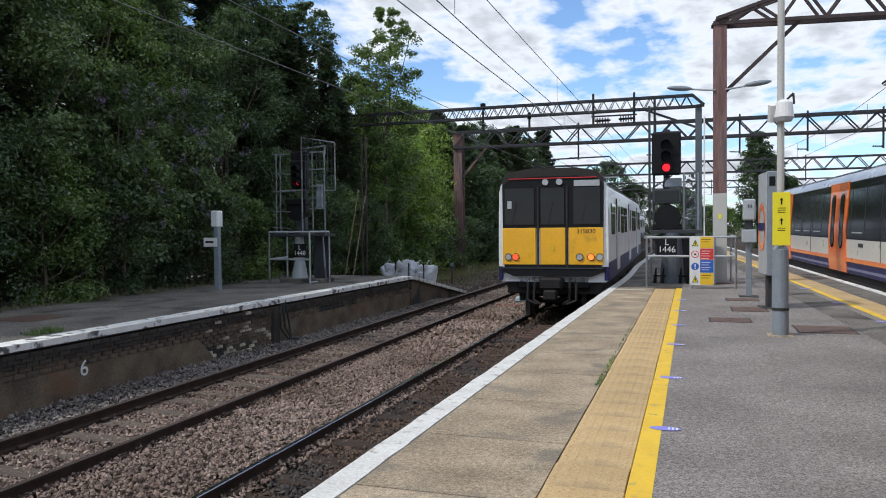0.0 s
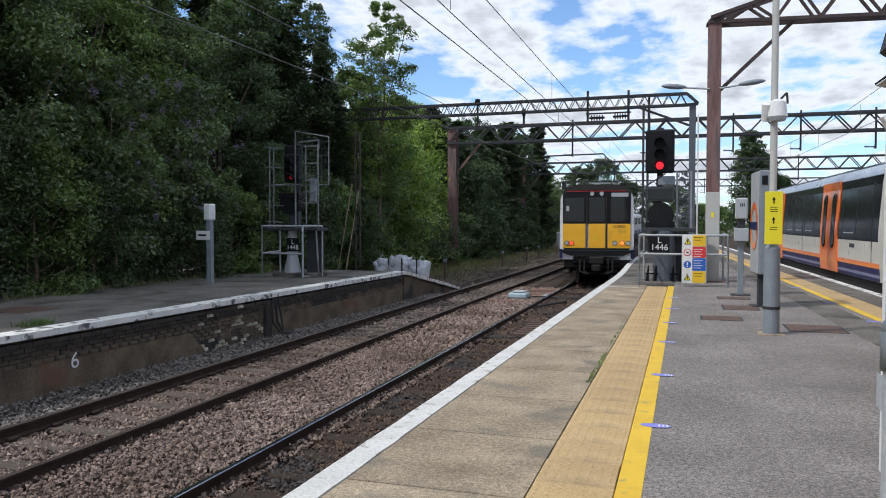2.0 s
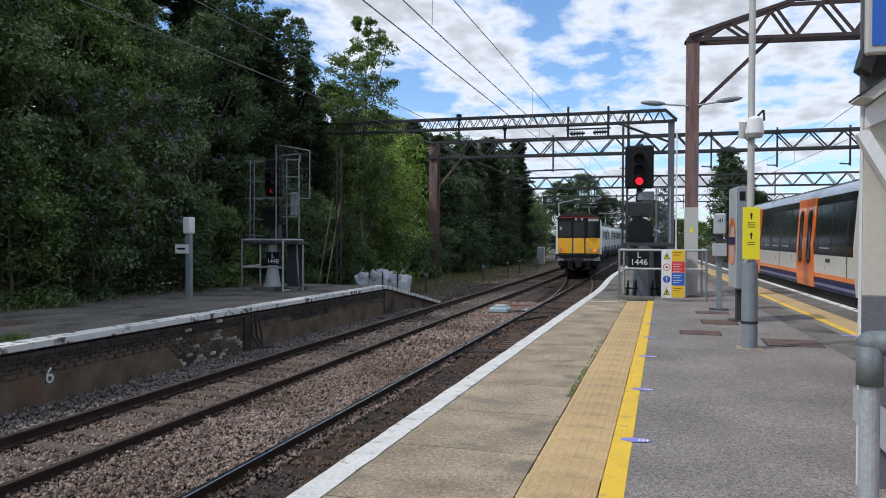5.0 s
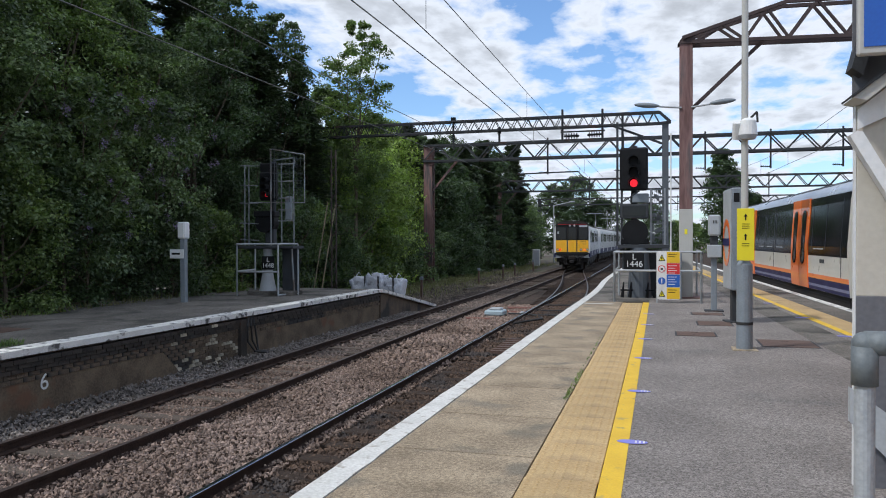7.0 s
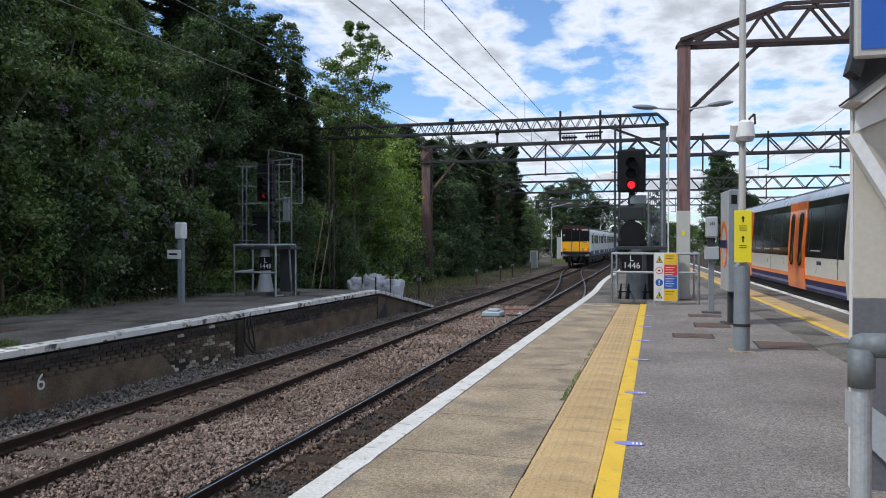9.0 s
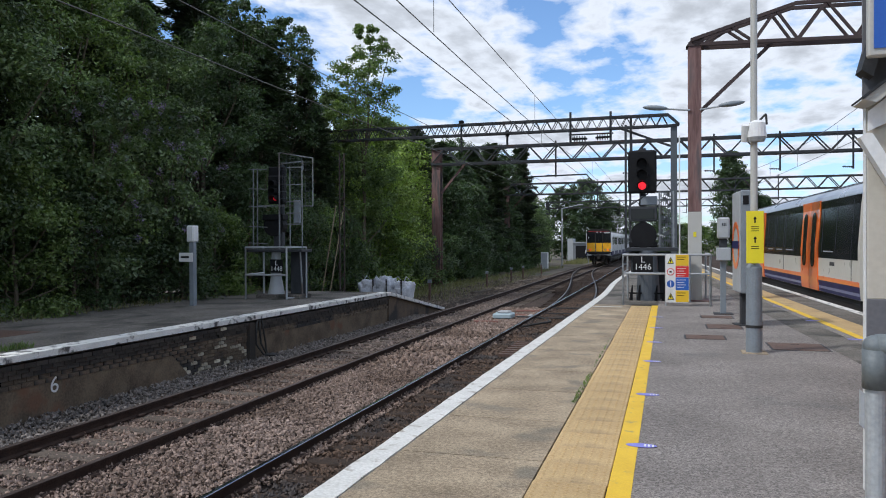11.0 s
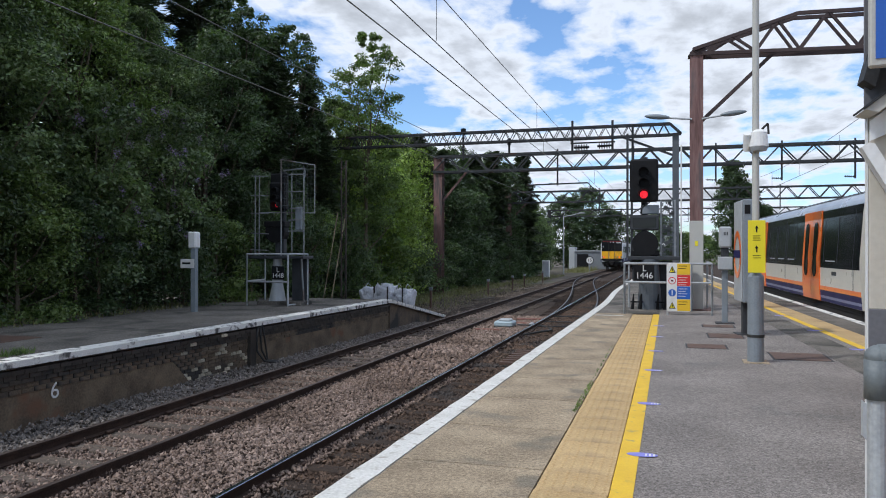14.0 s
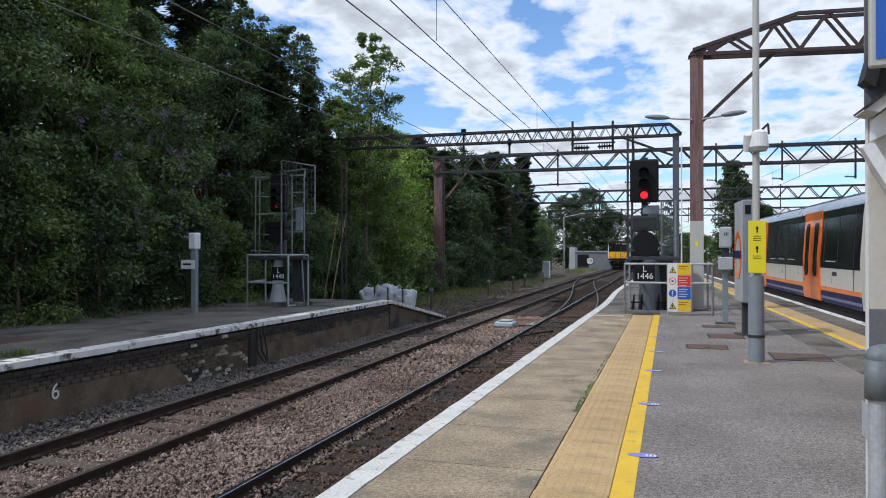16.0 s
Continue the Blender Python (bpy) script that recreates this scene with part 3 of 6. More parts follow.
RUST_PLATE = mat("rusty_cover_plate", (0.10, 0.06, 0.045), (0.16, 0.10, 0.075), 0.7, metal=0.3, scale=5, fine=40, bump=0.3)
WALL_CREAM = mat("cream_render", (0.56, 0.52, 0.44), (0.50, 0.46, 0.385), 0.85, scale=1.5, fine=25, bump=0.15, stain=(0.42, 0.38, 0.31), stain_at=0.66)
WALL_GREY = mat("grey_painted_dado", (0.115, 0.115, 0.125), (0.15, 0.15, 0.16), 0.7, scale=2, fine=30, bump=0.15)
RED_TIMBER = mat("reddish_timber", (0.16, 0.065, 0.05), (0.26, 0.13, 0.10), 0.85, scale=4, fine=40, bump=0.3, stretch=(1, 6, 6))
ELBOW_GREY = mat("cast_grey_iron", (0.17, 0.19, 0.195), (0.12, 0.135, 0.14), 0.6, metal=0.2, scale=6, fine=60, bump=0.1)
BAG = mat("white_woven_sack", (0.62, 0.63, 0.66), (0.40, 0.42, 0.46), 0.8, scale=5, fine=40, bump=0.6, stain=(0.25, 0.25, 0.27), stain_at=0.6, stain_scale=3)
PALE_BLUE = mat("pale_blue_case", (0.42, 0.52, 0.56), (0.36, 0.45, 0.49), 0.5, bump=0.05)
CABLE = mat("cable_rubber", (0.02, 0.02, 0.02), (0.035, 0.033, 0.03), 0.7, bump=0.1)
WIRE = mat("overhead_wire", (0.12, 0.125, 0.12), (0.17, 0.17, 0.165), 0.6, metal=0.4, bump=0)
HUT_GREY = mat("pale_hut_panel", (0.21, 0.225, 0.24), (0.165, 0.18, 0.195), 0.6, scale=1, fine=10, bump=0.05)

LETTER = WHITE


LEG_GREY = mat("dull_grey_leg_paint", (0.10, 0.115, 0.13), (0.075, 0.085, 0.098), 0.6, scale=3, fine=40, bump=0.08)

# ---- old platform on the other side ----
def old_platform():
    top_z = -0.035
    ys = frange(-20, 23.4, 1.0)
    ribbon("old_platform", lambda y: -16.0, lambda y: left_edge(y) - 0.12, ys, -1.25, top_z - 0.006, OLD_ASPHALT, "disused platform with dark weedy asphalt")
    cop = ribbon("old_coping", lambda y: left_edge(y) - 0.34, lambda y: left_edge(y) + 0.05, ys, top_z - 0.10, top_z, WHITE_EDGE, "chipped white painted edge of the disused platform")
    # ramp down at the end
    bm = bmesh.new()
    a, b = left_edge(23.4), left_edge(29.4)
    prism(bm, [(23.4, top_z - 0.01), (29.4, -1.08), (29.4, -1.3), (23.4, -1.3)], "x", -13.0, a - 0.10)
    tagged(put("platform_ramp", bm, OLD_ASPHALT), "dark asphalt ramp ending the disused platform", "platform ramp", kind="structure")
    bm = bmesh.new()
    prism(bm, [(23.4, top_z), (29.6, -1.05), (29.6, -1.16), (23.4, top_z - 0.11)], "x", a - 0.34, a + 0.05)
    tagged(put("ramp_coping", bm, WHITE_EDGE), "white edge stones running down the ramp", "coping", kind="structure")
    # brick face: mortar core and courses of bricks, the upper ones stepping out
    core = bmesh.new()
    for y0, y1 in zip(ys, ys[1:]):
        x = left_edge((y0 + y1) / 2)
        box(core, (x - 0.2, y0, -1.25), (x - 0.105, y1, -0.185))
    wall = tagged(put("old_platform_wall", core, WALL_MORTAR), "sooty brick face of the disused platform", "wall", kind="structure")
    rng = random.Random(4)
    me = {}
    for k, material in (("sooty", BRICK), ("pale", PALE_BRICK)):
        bm = B((-0.05, -0.109, -0.034), (0.05, 0.109, 0.034), 0.004)
        m = bpy.data.meshes.new("brick"); bm.to_mesh(m); bm.free()
        m.materials.append(material)
        me[k] = m
    rest_v, rest_f, top_v, top_f, count = [], [], [], [], 0
    cube = np.array([(x, y, z) for x in (-.05, .05) for y in (-.109, .109) for z in (-.034, .034)])
    quads = np.array([(4, 6, 7, 5), (0, 4, 5, 1), (2, 3, 7, 6), (1, 5, 7, 3), (0, 1, 3, 2), (0, 2, 6, 4)])
    for c in range(13):
        z = -0.222 - c * 0.0745
        step = max(0, 3 - c) * 0.026 + (0.022 if c == 4 else 0)
        n = 0
        y = 5.0 + (0.1125 if c % 2 else 0)
        while y < 23.3:
            x = left_edge(y) - 0.12 + step + rng.uniform(-0.004, 0.004)
            pale = (12.4 < y < 14.4 and c > 7 + (13.9 - y) * 0.8 and rng.random() < 0.30) or (13.8 < y < 14.15 and rng.random() < 0.4) or (14.15 <= y < 15.1 and c > 2 and rng.random() < 0.12) or (12.5 < y < 13.9 and rng.random() < 0.05)
            if (9.2 < y < 13.4 and 2 < c < 8 and count < 140) or (pale and count < 290):
                ob = new("brick", me["pale" if pale else "sooty"])
                ob.parent = wall
                ob.matrix_basis = pose(x, y, z, 0, 0, rng.uniform(-.8, .8))
                count += 1
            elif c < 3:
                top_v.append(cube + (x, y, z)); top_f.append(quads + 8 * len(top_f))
            else:
                rest_v.append(cube + (x, y, z)); rest_f.append(quads + 8 * len(rest_f))
            y += 0.225
    r = raw("brickwork", np.concatenate(rest_v), np.concatenate(rest_f), BRICK_JOINED, wall)
    tagged(r, kind="stuff")
    # the top three courses take a blacker brick colour than those below
    tagged(raw("corbel_courses", np.concatenate(top_v), np.concatenate(top_f), BRICK_BLACK, wall), "black stepped top courses", kind="stuff")
    # patchy brown render over the lower courses, fallen away in one stretch
    def render_top(y):
        t = -0.50 + 0.05 * noise.noise((y * 1.3, 0.0, 3.0)) + 0.035 * noise.noise((y * 4.1, 2.0, 0.0))
        return t - 0.72 * smooth_step(12.2, 13.2, y) * (1 - smooth_step(15.0, 15.6, y))
    for y0, y1 in ((4.9, 7.4), (7.4, 9.9), (9.9, 13.1), (15.3, 18.0), (18.0, 20.6), (20.6, 23.3)):
        top = [(y, max(-1.2, render_top(y))) for y in frange(y0, y1, 0.09)]
        bm = prism(bmesh.new(), [(y0, -1.22)] + top + [(y1, -1.22)], "x", -0.12, -0.062)
        for v in bm.verts:
            v.co.x += left_edge(v.co.y)
        part("render_patch", bm, RENDERED, wall, "sooty brown render")
    part("pier", B((left_edge(15.1) - 0.15, 14.98, -1.22), (left_edge(15.1) + 0.02, 15.22, -0.19), 0.012), BRICK_BLACK, wall, "soot-black brick pier")
    # ramp wall
    bm = prism(bmesh.new(), [(23.4, top_z - 0.1), (29.4, -1.1), (29.4, -1.25), (23.4, -1.25)], "x", a - 0.2, a - 0.05)
    tagged(put("ramp_wall", bm, BRICK), "sooty brick side of the ramp", "wall", kind="structure")
    fx = left_edge(9.55) - 0.059
    text("painted_numeral", "6", 0.36, LETTER, wall, pose(fx + 0.016, 9.55, -0.62, 90, 0, 88.5), "white painted numeral")
    bm = bmesh.new()
    for o, w in ((0.0, 1.0), (0.10, 0.6), (0.2, 0.35)):
        pts = [(-8.98, 15.25 + o, -0.16), (-8.93, 15.1 + o * 1.6, -0.35), (-8.93, 15.12 + o * 2, -0.7), (-8.88, 15.35 + o * 2 * w, -0.95), (-8.75, 15.8 + o, -1.04)]
        for p, q in zip(pts, pts[1:]):
            rod(bm, p, q, 0.022, n=8)
    tagged(put("hanging_cable", bm, CABLE), "black cable hanging down the brick platform wall", "cable")
    part("drain_cover", B((-12.2, 10.4, top_z - 0.02), (-11.2, 11.3, top_z + 0.004), 0.004), RUST_PLATE, None)
    tagged(bpy.data.objects["drain_cover"], "rusty flat cover in the old platform", "cover plate")


BRICK_JOINED = mat("sooty_brick_course", (0.055, 0.040, 0.028), (0.17, 0.127, 0.084), 0.92, scale=3, fine=50, bump=0.4, island=0.2, stain=(0.033, 0.03, 0.028), stain_at=0.53, stain_scale=0.9)
old_platform()


# ---- trusses and masts of the overhead line ----
def truss(parent, x0, x1, y, zb, zt, chord, web, material, bays, depth=0.5, end_drop=0.0):
    """A lattice girder along x: four chords and zigzag webs, each a part."""
    for dy in (-depth / 2, depth / 2):
        part("top_chord", bar(bmesh.new(), (x0, y + dy, zt), (x1, y + dy, zt), chord), material, parent)
        part("bottom_chord", bar(bmesh.new(), (x0, y + dy, zb), (x1, y + dy, zb), chord), material, parent)
        bm = bmesh.new()
        w = (x1 - x0) / bays
        for i in range(bays):
            a = x0 + i * w
            bar(bm, (a, y + dy, zb), (a + w / 2, y + dy, zt), web)
            bar(bm, (a + w / 2, y + dy, zt), (a + w, y + dy, zb), web)
        part("lattice", bm, material, parent)
    for i in range(bays + 1):
        a = x0 + i * w
        part("cross_tie", bar(bmesh.new(), (a, y - depth / 2, zb), (a, y + depth / 2, zb), web), material, parent)


def mast_h(parent, x, y, z0, z1, w, material, name="mast"):
    """A rolled steel column with flanges."""
    bm = bmesh.new()
    t = w * 0.09
    box(bm, (x - w / 2, y - w / 2, z0), (x + w / 2, y - w / 2 + t, z1))
    box(bm, (x - w / 2, y + w / 2 - t, z0), (x + w / 2, y + w / 2, z1))
    box(bm, (x - t / 2, y - w / 2 + t, z0), (x + t / 2, y + w / 2 - t, z1))
    return part(name, bm, material, parent)


def near_gantry():
    g = thing("overhead_gantry", Matrix(), "rusty steel mast and truss portal standing on the platform", "gantry")
    y = 21.5
    part("mast", B((0.55, y - 0.17, 2.4), (0.89, y + 0.17, 6.95), 0.01), RUSTY, g, "red-brown rusted steel mast")
    part("mast_foot", B((0.545, y - 0.175, -0.02), (0.895, y + 0.175, 2.4), 0.01), LAMP_CREAM, g, "pale painted foot of the mast")
    part("foot_plate", B((0.35, y - 0.4, -0.02), (1.1, y + 0.4, 0.03), 0.01), RUSTY, g)
    part("warning_label", B((0.68, y - 0.182, 1.72), (0.755, y - 0.176, 1.86)), SIGN_YELLOW, g, "small yellow warning label")
    part("cap", Prism([(0.5, 6.85), (0.95, 6.85), (0.95, 7.12), (0.62, 7.02)], "y", y - 0.2, y + 0.2), DARK_RUST, g)
    top = [(0.6, 7.0), (3.25, 7.84), (4.9, 7.86), (9.5, 7.86), (12.0, 7.0)]
    for dy in (-0.22, 0.22):
        bm = bmesh.new()
        for (a, b), (c, d) in zip(top, top[1:]):
            bar(bm, (a, y + dy, b), (c, y + dy, d), 0.09)
        part("top_chord", bm, DARK_RUST, g)
        part("bottom_chord", bar(bmesh.new(), (0.85, y + dy, 6.88), (12.0, y + dy, 6.88), 0.09), DARK_RUST, g)
        def zt(x):
            for (a, b), (c, d) in zip(top, top[1:]):
                if a <= x <= c:
                    return b + (d - b) * (x - a) / (c - a)
            return 7.0
        xs = [0.9, 1.6, 2.2, 2.75, 3.3, 4.0, 4.75, 5.4, 6.1, 6.8, 7.5, 8.2, 8.9, 9.6, 10.4]
        bm = bmesh.new()
        for i, (a, b) in enumerate(zip(xs, xs[1:])):
            p, q = ((a, y + dy, 6.88), (b, y + dy, zt(b))) if i % 2 == 0 else ((a, y + dy, zt(a)), (b, y + dy, 6.88))
            bar(bm, p, q, 0.065)
        part("lattice", bm, DARK_RUST, g)
    part("knee_brace", bar(bmesh.new(), (0.85, y, 5.1), (2.7, y, 6.88), 0.10), DARK_RUST, g)
    part("far_mast", B((11.6, y - 0.17, -1.2), (11.95, y + 0.17, 6.95), 0.01), RUSTY, g)
    skew = Matrix.Translation((0.72, y, 0)) @ Matrix.Rotation(radians(7), 4, "Z") @ Matrix.Translation((-0.72, -y, 0))
    for ob in g.children:
        if ob.name.split(".")[0] in ("top_chord", "bottom_chord", "lattice", "knee_brace", "far_mast"):
            ob.data.transform(skew)
    # twin street-type lamps
    arm = part("lamp_arm", rod(rod(bmesh.new(), (0.6, y - 0.2, 5.13), (-0.05, y - 0.2, 5.2), 0.025, n=8), (0.85, y - 0.2, 5.13), (1.4, y - 0.2, 5.2), 0.025, n=8), STEEL, g)
    for s, x in ((-1, -0.02), (1, 1.36)):
        bm = bmesh.new()
        bmesh.ops.create_uvsphere(bm, u_segments=12, v_segments=8, radius=1, matrix=Matrix.Translation((x + s * 0.28, y - 0.2, 5.24)) @ pose(0, 0, 0, 0, s * -6, 0) @ Matrix.Diagonal((0.34, 0.11, 0.07, 1)))
        part("lamp_head", bm, POST_GREY, arm, smooth=True)


def insulator(parent, a, b, r=0.05):
    a, b = Vector(a), Vector(b)
    bm = rod(bmesh.new(), a, b, r * 0.35, n=8)
    for i in range(5):
        p = a + (b - a) * (0.15 + 0.175 * i)
        d = (b - a).normalized() * 0.018
        rod(bm, p - d, p + d, r, n=10)
    part("insulator", bm, BLACK, parent)


def signal_gantry():
    """The light lattice boom with one leg on the platform."""
    g = thing("lattice_boom", Matrix(), "light grey steel lattice boom across the tracks on one leg", "gantry")
    y = 33.0
    truss(g, -16.5, 0.05, y, 6.46, 6.93, 0.075, 0.03, GANTRY, 34, 0.4)
    for dy in (-0.2, 0.2):
        part("end_brace", bar(bar(bmesh.new(), (0.05, y + dy, 6.93), (0.5, y + dy, 6.5), 0.07), (0.05, y + dy, 6.46), (0.5, y + dy, 6.5), 0.07), GANTRY, g)
    part("leg", B((0.15, y - 0.13, -0.02), (0.41, y + 0.13, 6.5), 0.01), LEG_GREY, g, "grey steel leg")
    part("ladder_pipe", Rod((0.5, y - 0.2, 0), (0.5, y - 0.2, 6.0), 0.03, n=8), WHITE, g)
    part("knee_brace", bar(bmesh.new(), (-1.9, y, 6.45), (0.2, y, 5.6), 0.09), GANTRY, g)
    for x, z0, z1 in ((-8.94, 5.7, 6.95), (-6.82, 5.95, 6.6), (-4.02, 5.9, 7.25), (-2.31, 5.8, 7.2), (-1.47, 5.2, 7.0)):
        part("hanger", rod(bmesh.new(), (x, y, z0), (x, y, z1), 0.05, n=8), GANTRY, g)
    part("rail", bar(bmesh.new(), (-4.1, y, 6.27), (-2.2, y, 6.27), 0.06), GANTRY, g)
    insulator(g, (-3.95, y, 6.08), (-3.3, y, 6.08), 0.13)
    insulator(g, (-2.95, y, 6.1), (-2.35, y, 6.12), 0.13)
    insulator(g, (-8.94, y, 6.9), (-8.94, y, 7.15), 0.12)
    insulator(g, (-6.82, y, 6.3), (-6.82, y, 6.6), 0.09)
    part("far_leg", B((-16.6, y - 0.13, -1.2), (-16.3, y + 0.13, 6.5), 0.01), POST_GREY, g)


def far_gantry(y, xl, xr, zb, zt, bays, mw, label, mast_material, boom=None):
    g = thing("overhead_gantry", Matrix(), label, "gantry")
    truss(g, xl, xr, y, zb, zt, 0.13, 0.07, GANTRY, bays, 0.7)
    mast_h(g, xl + mw / 2, y, -1.2, zt + 0.05, mw, mast_material)
    mast_h(g, xr - mw / 2, y, -1.2, zt + 0.05, mw, mast_material)
    part("knee_brace", bar(bmesh.new(), (xl + mw, y, zt - 2.8), (xl + 2.1, y, zb), 0.12), mast_material, g)
    for x in (-6.5, -2.0, 2.6, 6.1, 9.8):
        if xl < x < xr:
            part("hanger", bar(bmesh.new(), (x, y, zb - 1.0), (x, y, zt + 0.25), 0.09), GANTRY, g)
            insulator(g, (x, y, zb - 0.9), (x - 0.55, y, zb - 0.87), 0.055)
    return g


near_gantry()
signal_gantry()
far_gantry(46.0, -14.35, 17.5, 6.58, 7.56, 18, 0.55, "long steel lattice portal on rusty masts across all tracks", RUSTY)
g = far_gantry(75.0, -15.8, 27.5, 6.42, 7.5, 24, 0.5, "farther steel lattice portal across all tracks", RUSTY)
for dy in (-0.25, 0.25):
    part("upper_boom", bar(bar(bmesh.new(), (-13.6, 75 + dy, 8.2), (-7.6, 75 + dy, 8.3), 0.09), (-7.6, 75 + dy, 8.3), (-7.0, 75 + dy, 7.6), 0.09), GANTRY, g)
far_gantry(110.0, -17, 18, 6.6, 7.5, 18, 0.5, "distant steel lattice portal", GANTRY)


def wire(name, label, pts, r=0.012, droppers=()):
    cu = bpy.data.curves.new(name, "CURVE")
    cu.dimensions, cu.bevel_depth, cu.bevel_resolution = "3D", r * 0.75, 1
    sp = cu.splines.new("POLY")
    sp.points.add(len(pts) - 1)
    for p, q in zip(sp.points, pts):
        p.co = (*q, 1)
    tmp = bpy.data.objects.new(name + "_line", cu)
    me = bpy.data.meshes.new_from_object(tmp)
    bpy.data.objects.remove(tmp)
    me.materials.clear(); me.materials.append(WIRE)
    ob = tagged(new(name, me), label, "wire")
    for a, b in droppers:
        part("dropper", rod(bmesh.new(), a, b, 0.006, n=5), WIRE, ob)
    return ob


# ---- signals ----
def signal_head(parent, x, y, z, red, s=1.0, lens_r=0.105):
    """A colour-light signal head, its face to -y."""
    head = part("signal_head", B((x - 0.38 * s, y, z - 0.2 * s), (x + 0.38 * s, y + 0.22, z + 0.98 * s), 0.05), BLACK, parent, "black signal head with backboard")
    for i in range(3):
        zz = z + i * 0.3 * s
        lens = part("lens", Rod((x, y - 0.02, zz), (x, y + 0.01, zz), lens_r * s if i == 0 else 0.115 * s, n=20), red if i == 0 else BLACK, head)
        bm = bmesh.new()
        n = 14
        ring = []
        for k in range(n + 1):
            a = math.pi * (-0.15 + 1.3 * k / n)
            ring.append([bm.verts.new((x + rr * s * math.cos(a), y - d, zz + rr * s * math.sin(a))) for rr, d in ((0.135, 0.0), (0.135, 0.24), (0.145, 0.24), (0.145, 0.0))])
        for p, q in zip(ring, ring[1:]):
            for j in range(4):
                bm.faces.new((p[j], q[j], q[(j + 1) % 4], p[(j + 1) % 4]))
        bmesh.ops.recalc_face_normals(bm, faces=bm.faces)
        part("visor", bm, BLACK, head)
    return head


def plate(parent, x, y, z, w, h, lines, size):
    pl = part("number_plate", B((x - w / 2, y, z - h / 2), (x + w / 2, y + 0.02, z + h / 2), 0.008), BLACK, parent, "black plate with white characters")
    for i, s in enumerate(lines):
        text("characters", s, size, LETTER, pl, pose(x, y - 0.004, z + (len(lines) - 1 - 2 * i) * size * 0.42, 90, 0, 0))
    return pl


def rail_fence(parent, a, b, z0, heights, r, posts):
    """Tubular rails between posts."""
    a, b = Vector((*a, 0)), Vector((*b, 0))
    for i in range(posts):
        p = a + (b - a) * i / (posts - 1)
        part("post", Rod((p.x, p.y, z0), (p.x, p.y, z0 + heights[-1]), r, n=10), STEEL, parent)
    for h in heights:
        part("rail", Rod((a.x, a.y, z0 + h), (b.x, b.y, z0 + h), r, n=10), STEEL, parent)


def platform_signal():
    g = thing("signal_post", pose(0, 0, 0), "black colour light signal showing red on a platform cage", "signal")
    y = 21.3
    signal_head(g, -0.65, y, 3.13, RED_LIGHT)
    part("pole", Rod((-0.65, y + 0.45, 1.4), (-0.65, y + 0.45, 4.2), 0.09, n=14), SIGNAL_DARK, g)
    part("bracket", B((-0.75, y + 0.2, 2.6), (-0.55, y + 0.42, 2.72)), SIGNAL_DARK, g)
    part("bracket", B((-0.75, y + 0.2, 3.7), (-0.55, y + 0.42, 3.82)), SIGNAL_DARK, g)
    for x in (-1.1, -0.98):
        part("ladder_stile", bar(bmesh.new(), (x, y + 0.25, 1.4), (x, y + 0.25, 4.85 if x < -1.05 else 4.0), 0.06), SIGNAL_DARK, g)
    for x in (-0.2, 0.17):
        part("cage_post", bar(bmesh.new(), (x, y + 0.5, 1.4), (x, y + 0.5, 3.0), 0.05), STEEL, g)
    bm = bmesh.new()
    for i in range(9):
        bar(bm, (-0.2, y + 0.5, 1.45 + i * 0.19), (0.17, y + 0.5, 1.45 + i * 0.19), 0.025)
    for i in range(8):
        bar(bm, (-0.2 + i * 0.053, y + 0.5, 1.4), (-0.2 + i * 0.053, y + 0.5, 3.0), 0.012)
    rng = random.Random(2)
    for i in range(70):
        xx, zz = rng.uniform(-0.2, 0.15), rng.uniform(1.45, 2.9)
        box(bm, (xx, y + 0.52, zz), (xx + rng.uniform(0.03, 0.1), y + 0.6, zz + rng.uniform(0.03, 0.1)))
    part("mesh_panel", bm, CAGE, g, "grey mesh panel of the cage")
    rb = part("route_box", B((-1.02, y, 2.16), (-0.26, y + 0.3, 2.56), 0.02), SIGNAL_DARK, g, "grey route indicator box")
    part("screen", B((-0.95, y - 0.012, 2.22), (-0.33, y - 0.002, 2.5)), CAB_GLASS, rb)
    part("upper_box", B((-0.7, y + 0.1, 2.6), (-0.25, y + 0.35, 2.85), 0.02), POST_GREY, g)
    part("bracket_pipe", Rod((-0.95, y + 0.1, 2.62), (-0.5, y + 0.1, 2.92), 0.018, n=8), SIGNAL_DARK, g)
    # banner repeater: a round black case
    part("round_case", rod(bmesh.new(), (-0.62, y - 0.02, 1.78), (-0.62, y + 0.25, 1.78), 0.35, n=28), BLACK, g, "round black indicator case")
    part("case_hood", B((-1.0, y + 0.0, 1.45), (-0.25, y + 0.28, 1.6), 0.02), BLACK, g)
    pf = part("platform_deck", B((-1.08, y - 0.1, 1.34), (0.3, y + 0.9, 1.44), 0.01), SIGNAL_DARK, g)
    plate(g, -0.62, y - 0.6, 1.02, 0.52, 0.46, ("L", "1446"), 0.225)
    part("pedestal", rod(bmesh.new(), (-0.5, y + 0.1, -0.02), (-0.5, y + 0.1, 1.36), 0.33, 0.24, n=18), LEG_GREY, g)
    part("equipment_case", B((-0.3, y + 0.45, 0.0), (0.12, y + 0.8, 1.3), 0.02), SIGNAL_DARK, g, "dark equipment case")
    part("back_screen", B((-0.98, y + 0.5, 0.75), (-0.32, y + 0.55, 1.3), 0.01), SIGNAL_DARK, g)
    for x in (-0.95, -0.75, -0.3, -0.1):
        part("bracket_leg", rod(bmesh.new(), (x, y - 0.15, 0.0), (x + 0.04, y - 0.15, 0.42), 0.05, 0.015, n=8), BLACK, g)
